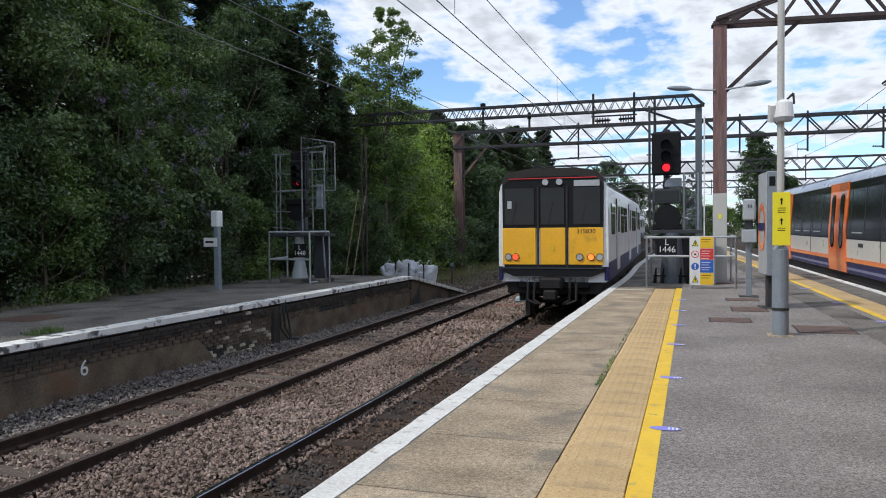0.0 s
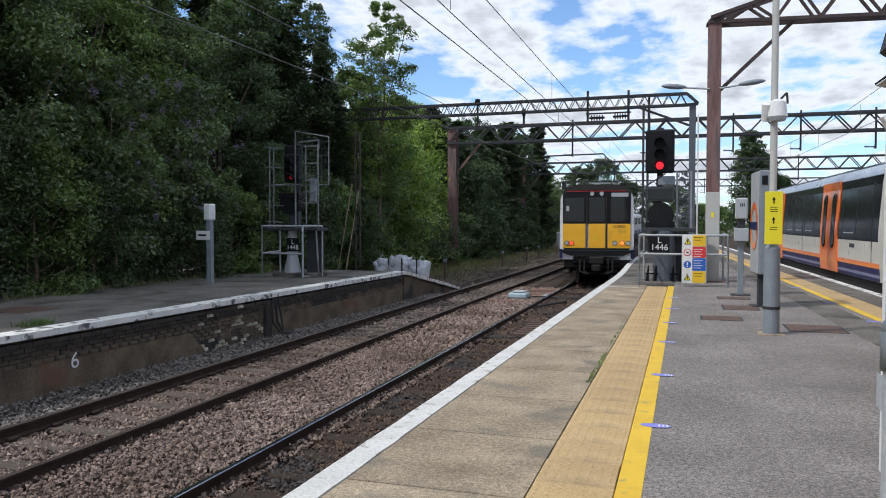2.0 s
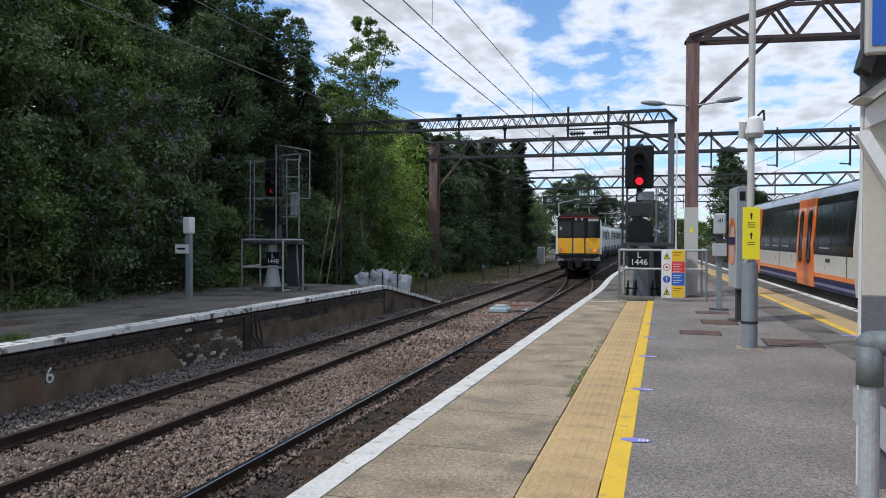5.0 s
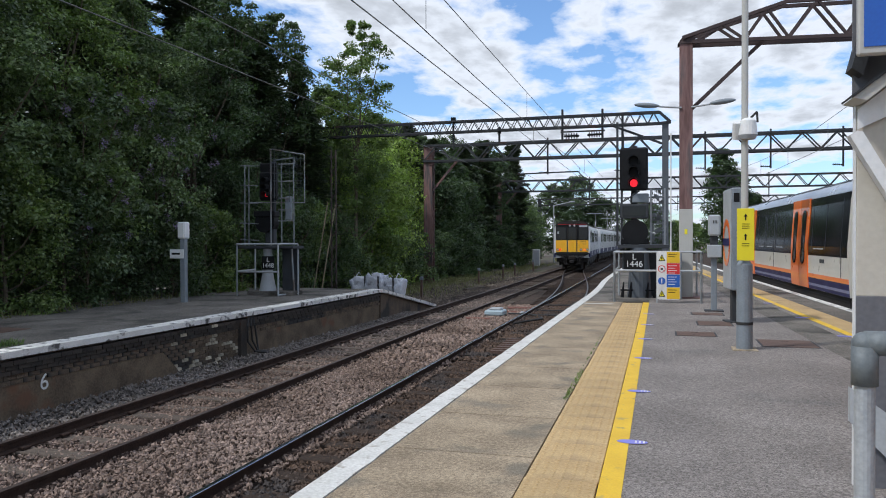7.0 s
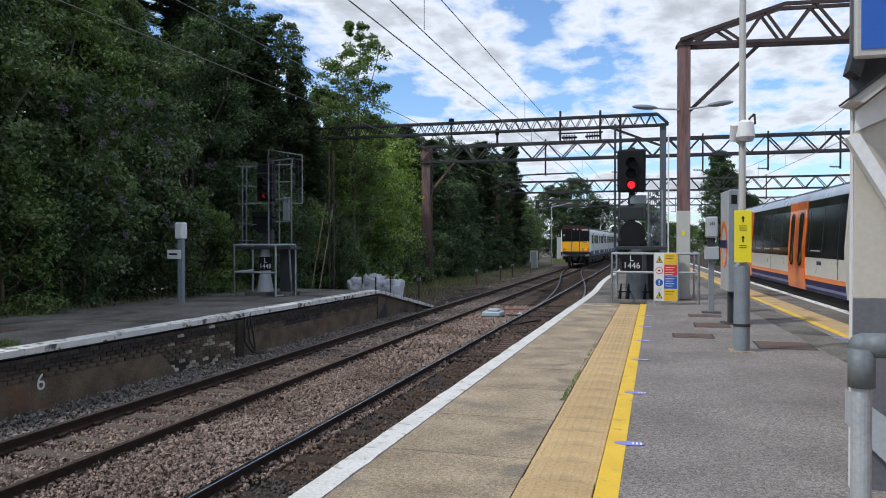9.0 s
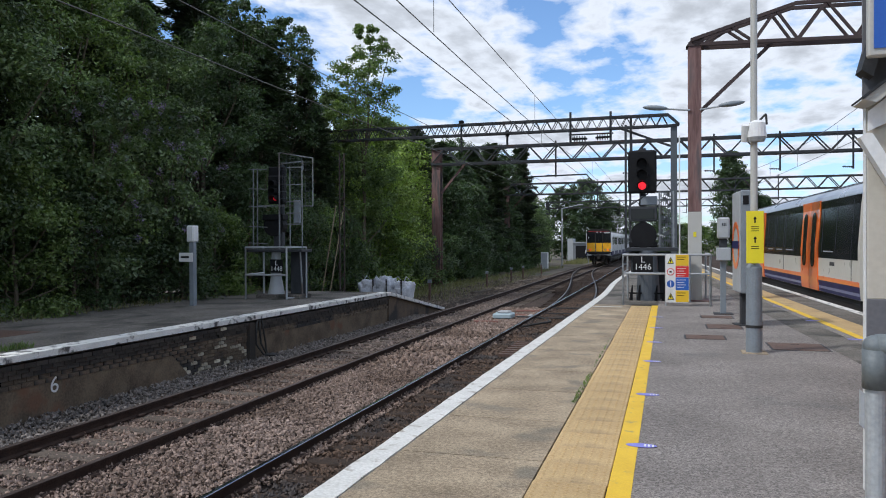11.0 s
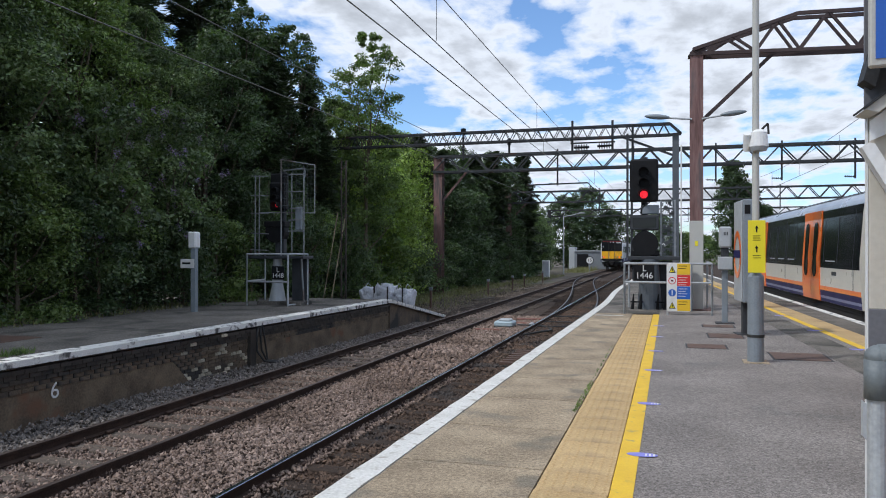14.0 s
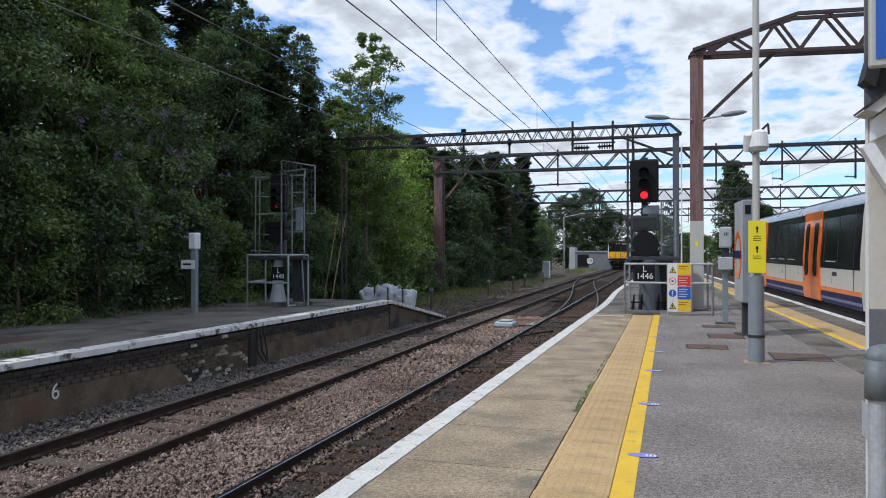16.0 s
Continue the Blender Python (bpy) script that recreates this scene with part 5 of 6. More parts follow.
def switch_gear():
    """Stretcher bars of the points and the black cable looping out to their motor."""
    g = thing("point_rods", pose(0, 0, 0), "dark steel stretcher bars across the points", "point rods")
    for y in (25.9, 27.6, 29.9):
        part("stretcher_bar", bar(bmesh.new(), (near_line(y) - 0.95, y, RAIL - 0.10), (near_line(y) + 0.72, y + 0.05, RAIL - 0.10), 0.07, 0.03), GANTRY, g)
    part("clamp", B((-4.62, 25.7, RAIL - 0.14), (-4.5, 26.1, RAIL + 0.0), 0.02), STEEL, g, "pale clamp block")
    pts = [Vector((-4.3 + 0.62 * math.sin(a) , 22.9 + 1.5 * (1 - math.cos(a)), RAIL - 0.08 + 0.05 * math.sin(a * 2))) for a in [math.pi * i / 14 for i in range(15)]]
    bm = bmesh.new()
    for a, b in zip(pts, pts[1:]):
        rod(bm, a, b, 0.035, n=8)
    tagged(put("cable_loop", bm, CABLE), "black cable loop lying between the rails", "cable")
    for x, y, l, r in ((-5.1, 28.4, 0.9, 12), (-9.9, 41.0, 2.6, 80), (-9.6, 53.0, 3.0, 86)):
        tagged(put("old_sleeper", B((-l / 2, -0.12, 0), (l / 2, 0.12, 0.12), 0.02), RED_TIMBER if y < 30 else SLEEPER), "loose old timber lying on the ballast", "timber").matrix_world = pose(x, y, -1.10 if y < 30 else -1.19, 0, 0, r)


def grate():
    g = thing("cable_grate", pose(-3.2, 18.0, -0.98), "dark steel grating between rail and platform", "grating")
    for i in range(7):
        part("bar", B((-0.5, -1.2 + i * 0.35, -0.03), (0.5, -1.05 + i * 0.35, 0.03)), RUST_PLATE, g)


def far_things():
    h = thing("relay_hut", pose(-11.5, 118, -1.2), "low pale grey trackside hut", "hut")
    part("wall", B((-2.3, -2, 0), (3.2, 2, 2.7), 0.02), HUT_GREY, h)
    part("roof", B((-2.4, -2.2, 2.7), (3.4, 2.2, 2.85), 0.02), CASE_GREY, h)
    part("doorway", B((-1.9, -2.03, 0.1), (-0.2, -2.005, 2.3)), BLACK, h)
    part("side_shed", B((-3.2, -1.5, 0), (-2.32, 1.5, 3.4), 0.02), CASE_GREY, h)
    c = thing("lineside_cabinet", pose(-12.05, 77, -1.15), "pale grey lineside equipment cabinet", "cabinet")
    part("body", B((-0.35, -0.3, 0), (0.35, 0.3, 1.75), 0.02), WHITE, c)
    part("door", B((-0.3, -0.32, 0.1), (0.3, -0.302, 1.65)), CASE_GREY, c)
    s = thing("speed_sign", pose(-9.9, 100, -1.15), "round white speed sign on a post", "sign")
    part("post", Rod((0, 0, 0), (0, 0, 1.2), 0.05, n=8), POST_GREY, s)
    d = part("disc", Rod((0, -0.06, 1.5), (0, -0.08, 1.5), 0.52, n=24), BLACK, s)
    f = part("field", Rod((0, -0.085, 1.5), (0, -0.1, 1.5), 0.43, n=24), WHITE, s)
    text("characters", "15", 0.6, BLACK, f, pose(0, -0.105, 1.5, 90, 0, 0))
    for x, y in ((-10.8, 34), (-10.6, 45), (-10.4, 56), (-10.5, 52), (-10.3, 64)):
        m = thing("marker_stake", pose(x, y, -1.15), "short grey stake beside the track", "stake")
        part("stake", B((-0.05, -0.05, 0), (0.05, 0.05, 0.85), 0.01), RUST_PLATE, m)
        part("head", B((-0.08, -0.07, 0.85), (0.08, 0.07, 1.0), 0.01), POST_GREY, m)
    q = thing("street_lamp", pose(-12.0, 90, -1.2), "slim grey street lamp reaching over the line", "street lamp")
    part("column", Rod((0, 0, 0), (0, 0, 6.9), 0.09, 0.06, 10), STEEL, q)
    part("arm", rod(bmesh.new(), (0, 0, 6.85), (2.0, 0, 7.25), 0.045, n=8), STEEL, q)
    part("lamp_head", B((1.8, -0.12, 7.2), (2.5, 0.12, 7.34), 0.04), CASE_GREY, q)
    q = thing("lattice_mast", pose(-15.6, 72, -1.2), "dark slim steel lattice mast by the hedge", "mast")
    for dx in (-0.2, 0.2):
        for dy in (-0.2, 0.2):
            part("corner_angle", bar(bmesh.new(), (dx, dy, 0), (dx * 0.8, dy * 0.8, 8.2), 0.05), GANTRY, q)
    for i in range(14):
        sgn = 1 if i % 2 else -1
        part("lacing_bar", bar(bmesh.new(), (-0.2 * sgn, -0.2, 0.3 + i * 0.55), (0.2 * sgn, -0.2, 0.85 + i * 0.55), 0.04), GANTRY, q)
    # poles by the hedge
    p = thing("lattice_post", pose(-12.15, 27, -1.2), "slim steel lattice post against the hedge", "post")
    for dx in (-0.12, 0.12):
        part("stile", bar(bmesh.new(), (dx * 0.8, 0, 0), (dx * 0.8, 0, 6.3), 0.04), DARK_RUST, p)
    for i in range(12):
        part("lacing_bar", bar(bmesh.new(), (-0.12, 0, 0.4 + i * 0.5), (0.12, 0, 0.65 + i * 0.5), 0.03), DARK_RUST, p)
    l = thing("leaning_ladder", pose(-12.4, 27, -0.9), "pale wooden ladder leaning into the hedge", "ladder")
    for dx in (-0.17, 0.17):
        part("stile", bar(bmesh.new(), (dx - 0.5, -0.1, 0.0), (dx + 0.02, 0.33, 4.0), 0.04), CONCRETE, l)


rubble_bags()
point_machine()
switch_gear()
grate()
far_things()


# ---- overhead wires ----
for x, z0, z1 in ((-3.68, 4.58, 5.12), (-7.2, 4.6, 5.42)):
    drops = [((x, y, z0), (x, y, z1 - 0.14 * math.sin(math.pi * ((y - 5) % 28) / 28))) for y in (23, 37, 50)]
    wire("contact_wire", "thin dark overhead contact wire", [(x, y, z0) for y in (-20, 5, 33, 46, 75, 110, 150)], 0.012)
    wire("catenary_wire", "sagging overhead wire with thin droppers", [(x, y, z1 - 0.14 * math.sin(math.pi * ((y - 5) % 28) / 28)) for y in frange(-23, 145, 3.5)], 0.012, drops)
wire("feeder_wire", "thin dark feeder wire high over the near track", [(-3.72, y, 5.92) for y in (-20, 33, 75, 150)], 0.012, [((-3.72, y, 5.92), (-3.72, y, 5.1)) for y in (12, 22, 40)])
wire("contact_wire", "thin dark overhead contact wire", [(edge_r(y) + 1.52, y, 4.6) for y in (-20, 21, 46, 75, 110, 150)], 0.012)
wire("catenary_wire", "sagging overhead wire with thin droppers", [(edge_r(y) + 1.52, y, 5.7 - 0.4 * math.sin(math.pi * ((y - 21) % 27) / 27)) for y in frange(-20, 142, 3)], 0.012,
     [((edge_r(y) + 1.52, y, 4.6), (edge_r(y) + 1.52, y, 5.35)) for y in (9, 14, 27, 33, 39)])

# ---- trains ----
def arc_roof(half, z_side, z_top, n=8, power=2.4):
    """Points over the roof, from +x to -x."""
    return [(half * math.copysign(abs(math.cos(a)) ** (2 / power), math.cos(a)), z_side + (z_top - z_side) * abs(math.sin(a)) ** (2 / power))
            for a in [math.pi * i / (2 * n) for i in range(2 * n + 1)]]


def bogie(parent, y, half=0.72):
    b = part("bogie", box(box(box(bmesh.new(), (-1.15, y - 1.5, 0.42), (-0.98, y + 1.5, 0.72), 0.03), (0.98, y - 1.5, 0.42), (1.15, y + 1.5, 0.72), 0.03), (-1.1, y - 0.4, 0.45), (1.1, y + 0.4, 0.8), 0.03), SOOT, parent)
    for dy in (-1.2, 1.2):
        for s in (-1, 1):
            part("wheel", rod(bmesh.new(), (s * 0.70, y + dy, 0.42), (s * 0.83, y + dy, 0.42), 0.42, n=24), RUST_RAIL, b)
        part("axle", Rod((-0.7, y + dy, 0.42), (0.7, y + dy, 0.42), 0.08, n=10), SOOT, b)


def old_car(label, cab, length=19.8, pantograph=False):
    """One coach of the departing train; its origin is at rail level under the visible end, and it runs along +y."""
    c = thing("train_car", Matrix(), label, "train", group="coaches of the departing train")
    lower = [(1.35, 1.05), (1.41, 1.45), (1.41, 2.2), (1.39, 3.25)]
    section = lower + [(x * 0.985, z) for x, z in arc_roof(1.39, 3.3, 3.82, 6)][1:-1] + [(-x, z) for x, z in lower[::-1]]
    part("body", Prism(section, "y", 0.12, length), TRAIN_WHITE, c, "grubby white painted body")
    part("roof", Prism([(x * 0.86, z + 0.012) for x, z in arc_roof(1.36, 3.62, 3.84, 6)], "y", 0.15, length - 0.02), TRAIN_ROOF, c, "grimy dark roof")
    for s in (-1, 1):
        part("skirt", B((s * 1.415 - 0.012, 0.14, 1.08), (s * 1.415 + 0.012, length - 0.02, 1.55)), TRAIN_BLUE, c, "dark blue skirt band")
        for yd in (3.6, 9.9, 16.2):
            for k in range(2):
                d = part("door", B((s * 1.405 - 0.02, yd - 0.62 + 0.63 * k, 1.2), (s * 1.405 + 0.025, yd + 0.63 * k - 0.01, 3.25), 0.01), TRAIN_WHITE, c)
                part("pane", B((s * 1.42 - 0.02, yd - 0.5 + 0.63 * k, 2.3), (s * 1.42 + 0.018, yd - 0.13 + 0.63 * k, 3.08)), COACH_GLASS, d)
            part("door_gap", B((s * 1.40 - 0.02, yd - 0.66, 1.18), (s * 1.40 + 0.018, yd - 0.62, 3.27)), BLACK, c)
            part("door_gap", B((s * 1.40 - 0.02, yd + 0.63, 1.18), (s * 1.40 + 0.018, yd + 0.67, 3.27)), BLACK, c)
        for yw in (1.7, 5.6, 7.3, 12.2, 13.9, 18.2):
            w = part("window", B((s * 1.408 - 0.02, yw - 0.62, 2.25), (s * 1.408 + 0.012, yw + 0.62, 3.08), 0.006), COACH_GLASS, c)
            part("window_bar", B((s * 1.412 - 0.02, yw - 0.62, 2.8), (s * 1.412 + 0.014, yw + 0.62, 2.84)), STEEL, w)
    part("underframe", B((-1.25, 0.3, 0.72), (1.25, length - 0.2, 1.02), 0.03), SOOT, c)
    for y0, y1 in ((5.2, 7.4), (8.2, 11.6), (12.4, 14.2)):
        part("equipment_box", B((-1.2, y0, 0.38), (1.2, y1, 0.75), 0.04), SOOT, c)
    bogie(c, 2.9)
    bogie(c, length - 2.9)
    if cab:
        face = [(1.40, 1.45), (1.41, 1.6), (1.41, 2.2), (1.39, 3.4), (1.34, 3.58), (1.12, 3.74), (0.6, 3.82), (-0.6, 3.82), (-1.12, 3.74), (-1.34, 3.58), (-1.39, 3.4), (-1.41, 2.2), (-1.41, 1.6), (-1.40, 1.45)]
        part("end_surround", Prism(face, "y", 0.04, 0.16), TRAIN_WHITE, c, "white end surround")
        part("end_brow", Prism([(1.30, 3.55), (1.1, 3.70), (0.6, 3.77), (-0.6, 3.77), (-1.1, 3.70), (-1.30, 3.55), (-1.29, 3.70), (-1.12, 3.89), (-0.6, 3.98), (0.6, 3.98), (1.12, 3.89), (1.29, 3.70)][::-1], "y", -0.01, 0.8), SOOT, c, "sooty roof dome")
        part("red_strip", bar(bmesh.new(), (-1.12, -0.015, 3.72), (1.12, -0.015, 3.72), 0.03, 0.02), SIGN_RED, c)
        part("window_band", Prism([(-1.29, 2.45), (1.29, 2.45), (1.3, 3.56), (1.1, 3.70), (0.6, 3.775), (-0.6, 3.775), (-1.1, 3.70), (-1.3, 3.56)], "y", -0.006, 0.05), BLACK, c, "black windscreen band")
        for x0, x1 in ((-1.24, -0.46), (-0.30, 0.32), (0.54, 1.22)):
            w = part("windscreen", B((x0, -0.02, 2.53), (x1, -0.008, 3.48), 0.006), CAB_GLASS, c)
            part("wiper", bar(bmesh.new(), (x0 + 0.2, -0.028, 2.55), (x0 + 0.32, -0.028, 3.1), 0.02, 0.01), SOOT, w)
        part("destination_blind", B((0.56, -0.03, 3.50), (1.2, -0.022, 3.65)), CASE_GREY, c, "pale blank destination blind")
        part("cab_notice", B((-1.16, -0.03, 2.95), (-1.05, -0.022, 3.15)), CASE_GREY, c, "small pale cab notice")
        for x0, x1 in ((-1.29, -0.42), (-0.30, 0.34), (0.42, 1.29)):
            part("yellow_panel", B((x0, -0.02, 1.5), (x1, 0.06, 2.45), 0.012), TRAIN_YELLOW, c, "yellow warning panel")
        for x in (-0.36, 0.38):
            part("handrail", B((x - 0.025, -0.04, 1.4), (x + 0.025, 0.0, 3.5), 0.01), SOOT, c, "dark door edge")
        part("buffer_beam", Prism([(-1.34, 1.42), (-1.34, 1.34), (-1.0, 1.20), (1.0, 1.20), (1.34, 1.34), (1.34, 1.42)], "y", -0.03, 0.10), BLACK, c, "blackened step beam tapering below")
        for x in (-1.36, 1.36):
            part("corner_panel", B((x - 0.05, 0.035, 1.10), (x + 0.05, 0.16, 1.448), 0.01), TRAIN_BLUE, c, "dark blue lower corner")
        part("step_edge", B((-1.30, -0.05, 1.40), (1.30, -0.031, 1.43)), TRAIN_GREY, c)
        part("step_recess", B((-1.25, -0.025, 1.422), (1.25, 0.02, 1.5)), BLACK, c)
        part("lower_valance", B((-0.95, 0.12, 0.86), (0.95, 0.3, 1.22), 0.05), BLACK, c)
        for x, m in ((-1.14, LAMP_GLASS), (-0.95, TAIL_RED), (0.70, LAMP_GLASS), (0.98, TAIL_HOT), (1.2, LAMP_GLASS)):
            part("lamp_rim", Rod((x, -0.045, 1.70), (x, -0.02, 1.70), 0.095, n=20), TRAIN_GREY, c)
            part("lamp", Rod((x, -0.055, 1.70), (x, -0.044, 1.70), 0.075, n=20), m, c)
        for x in (-0.17, 0.19):
            part("marker_lamp", Rod((x, -0.04, 3.62), (x, -0.01, 3.62), 0.08, n=18), CASE_GREY, c)
        text("unit_number", "315830", 0.16, BLACK, c, pose(0.86, -0.024, 2.35, 90, 0, 0))
        part("door_handle", B((-0.02, -0.035, 1.85), (0.06, -0.02, 2.0), 0.01), SIGN_AMBER, c)
        cp = part("coupler", box(box(bmesh.new(), (-0.28, -0.35, 0.88), (0.28, 0.2, 1.18), 0.05), (-0.17, -0.5, 0.62), (0.17, -0.2, 0.88), 0.04), GREASE, c, "grimy coupler")
        for x in (-0.45, 0.45, -0.62, 0.62):
            part("hose", rod(rod(bmesh.new(), (x, -0.05, 1.05), (x, -0.16, 0.6), 0.035, n=8), (x, -0.16, 0.6), (x * 0.6, -0.2, 0.5), 0.035, n=8), GREASE, c)
        for x in (-0.74, 0.74):
            part("life_guard", B((x - 0.06, 0.5, 0.12), (x + 0.06, 0.6, 0.8)), SOOT, c)
    else:
        part("end_gangway", B((-0.5, -0.1, 1.1), (0.5, 0.2, 3.1), 0.03), BLACK, c)
    if pantograph:
        part("pantograph_base", B((-0.7, 9, 3.8), (0.7, 10.6, 3.95), 0.03), STEEL, c)
        part("pantograph_arm", bar(bar(bmesh.new(), (0, 9.2, 3.95), (0, 10.6, 4.75), 0.08), (0, 10.6, 4.7), (0, 9.4, 5.5), 0.06), STEEL, c)
        part("pantograph_head", bar(bmesh.new(), (-0.8, 9.4, 5.55), (0.8, 9.4, 5.55), 0.07), STEEL, c)
    return c


def new_train():
    """The cream and orange train standing at the other face of the platform."""
    head = math.degrees(math.atan(0.047))
    for k, (y0, length) in enumerate(((-4.0, 23.0), (19.35, 19.6))):
        m = pose(edge_r(y0) + 0.12 + 1.40, y0, RAIL, 0, 0, head)
        c = thing("train_car", m, "cream modern train coach with orange doors and dark windows", "train", group="coaches of the standing train")
        side = [(1.37, 1.12), (1.40, 1.5), (1.40, 2.3), (1.32, 3.4)]
        part("body", Prism(side + [(x * 0.945, z) for x, z in arc_roof(1.395, 3.42, 4.05, 8)] + [(-x, z) for x, z in side[::-1]], "y", 0.1, length - 0.1), CREAM, c, "glossy cream body")
        part("roof", Prism([(x, z) for x, z in arc_roof(1.30, 3.53, 4.08, 10)], "y", 0.12, length - 0.12), SILVER_ROOF, c, "silver blue roof")
        def x_at(z):
            for (xa, za), (xb, zb) in zip(side, side[1:]):
                if z <= zb:
                    return xa + (xb - xa) * (z - za) / (zb - za)
            return side[-1][0]
        def skin(name, y_a, y_b, z_a, z_b, off, material, parent, label=""):
            """A panel that follows the side's lean, on the platform side."""
            zs = [z_a] + [z for _, z in side if z_a < z < z_b] + [z_b]
            out = [(-x_at(z) - off, z) for z in zs]
            inn = [(-x_at(z) + 0.02, z) for z in zs[::-1]]
            return part(name, Prism(out + inn, "y", y_a, y_b), material, parent, label)
        skin("blue_band", 0.12, length - 0.12, 1.125, 1.43, 0.006, TRAIN_BLUE, c, "dark blue lower band")
        skin("grey_band", 0.12, length - 0.12, 1.21, 1.28, 0.009, TRAIN_GREY_BLUE, c, "pale blue stripe")
        skin("orange_band", 0.12, length - 0.12, 1.432, 1.545, 0.008, ORANGE, c, "orange stripe")
        skin("window_band", 0.25, length - 0.3, 2.05, 3.61, 0.006, WINDOW, c, "continuous dark window band")
        doors = (5.05, 13.8) if k else (5.5, 14.0)
        for yd in doors:
            for h in (0, 1):
                a = yd - 1.06 + h * 1.06
                d = skin("door", a + 0.012, a + 1.048, 1.12, 3.64, 0.03, ORANGE, c, "orange sliding door leaf")
                bm = bmesh.new()
                n = 8
                pts = [(a + 0.53 + 0.2 * math.cos(math.pi * i / n), 3.13 + 0.2 * math.sin(math.pi * i / n)) for i in range(n + 1)]
                pts += [(a + 0.53 - 0.2 * math.cos(math.pi * i / n), 1.98 - 0.2 * math.sin(math.pi * i / n)) for i in range(n + 1)]
                prism(bm, pts, "x", 0.0, 0.02)
                for v in bm.verts:
                    v.co.x -= x_at(v.co.z) + 0.056
                part("pane", bm, WINDOW, d, "tall rounded dark pane")
        for yw in [y for y in frange(2.9, length - 1.6, 1.72)]:
            if all(abs(yw - d) > 1.9 for d in doors):
                for dy, w in ((-0.7, 0.03), (0.7, 0.03)):
                    skin("window_trim", yw + dy - 0.015, yw + dy + 0.015, 2.2, 3.38, 0.012, TRAIN_GREY, c)
                skin("window_sill", yw - 0.5, yw + 0.5, 2.22, 2.25, 0.012, CASE_GREY, c)
        for yy in (0.75, 8.9):
            skin("panel_seam", yy, yy + 0.02, 1.55, 3.5, 0.01, TRAIN_GREY, c)
        skin("coach_number", 2.3, 2.75, 1.86, 1.96, 0.007, TRAIN_GREY, c)
        part("underframe", B((-1.31, 0.3, 0.62), (1.31, length - 0.3, 1.13), 0.04), SOOT, c)
        skin("solebar_step", 0.3, length - 0.3, 1.0, 1.03, -0.02, GANTRY, c)
        for y_a, y_b in ((5.6, 8.0), (9.0, 12.8)):
            part("equipment_box", B((-1.28, y_a, 0.35), (1.28, y_b, 0.95), 0.05), SOOT, c)
        bogie(c, 2.6)
        bogie(c, length - 2.6)
        for dx in (-1.02, -0.78, 0.78, 1.02):
            zr = 3.53 + 0.55 * (1 - (abs(dx) / 1.30) ** 2.4) ** (1 / 2.4)
            part("roof_rib", B((dx - 0.012, 0.2, zr - 0.01), (dx + 0.012, length - 0.2, zr + 0.014)), TRAIN_GREY, c)
        part("gangway", B((-0.8, length - 0.12, 1.1), (0.8, length + 0.3, 3.2), 0.03), BLACK, c)


TRAIN_GREY_BLUE = mat("pale_blue_stripe", (0.20, 0.22, 0.36), (0.17, 0.19, 0.32), 0.4, bump=0.01, coat=0.3)
new_train()
tr = thing("track", Matrix(), "track under the standing train", "railway track", kind="structure")
for s in (-1, 1):
    rail(lambda y: edge_r(y) + 0.12 + 1.40, s, frange(-6, 150, 6), RAIL_TOP, tr, "steel rail")
tagged(put("right_trackbed", B((1.5, -6, -1.3), (16, 30, BED)), BALLAST), "stone ballast under the standing train", "track bed", kind="structure")

# The departing train: rear coach first.
LENGTH = 20.2
CARS = [old_car("grubby white train coach with yellow cab end and red tail lamps", True)]
CARS.append(old_car("white train coach with grey roof in the departing train", False, pantograph=True))
for k in range(2):
    CARS.append(copy_thing(CARS[1], Matrix()))


# ---- plants ----
def leaf_mesh(name, centres, radii, per, size, material, parent, seed, flat=0.75, droop=0.0):
    """Kite-shaped leaves scattered through clumps: centres (n, 3), radii (n,)."""
    rng = np.random.default_rng(seed)
    n = len(centres) * per
    c = np.repeat(np.asarray(centres, float), per, 0)
    r = np.repeat(np.asarray(radii, float), per)[:, None]
    d = rng.normal(size=(n, 3))
    d /= np.linalg.norm(d, axis=1, keepdims=True)
    d[:, 2] = np.where(rng.random(n) < 0.55, np.abs(d[:, 2]), d[:, 2])
    pos = c + d * r * rng.uniform(0, 1, (n, 1)) ** 0.45 * np.array([1, 1, flat])
    nrm = d * 0.6 + rng.normal(size=(n, 3)) * 0.55 + np.array([0, 0, 0.55])
    nrm /= np.linalg.norm(nrm, axis=1, keepdims=True)
    t = np.cross(nrm, rng.normal(size=(n, 3)) + np.array([0, 0, -droop]))
    t /= np.linalg.norm(t, axis=1, keepdims=True)
    b = np.cross(nrm, t)
    s = size * rng.uniform(0.6, 1.3, (n, 1))
    v = np.stack([pos - t * s * 0.5, pos + b * s * 0.30 + nrm * s * 0.07, pos + t * s * 0.62 - nrm * s * 0.06, pos - b * s * 0.30 + nrm * s * 0.07], 1)
    f = np.arange(n * 4).reshape(n, 4)
    return raw(name, v.reshape(-1, 3), f, material, parent)


def limb(bm, a, b, r0, r1, n=7, wob=0.12, rng=random):
    """A tapered crooked branch."""
    a, b = Vector(a), Vector(b)
    pts = [a + (b - a) * t + Vector((rng.uniform(-wob, wob), rng.uniform(-wob, wob), 0)) * (0 < t < 1) for t in (0, 0.33, 0.66, 1)]
    for i in range(3):
        rod(bm, pts[i], pts[i + 1], r0 + (r1 - r0) * i / 3, r0 + (r1 - r0) * (i + 1) / 3, n, caps=False)


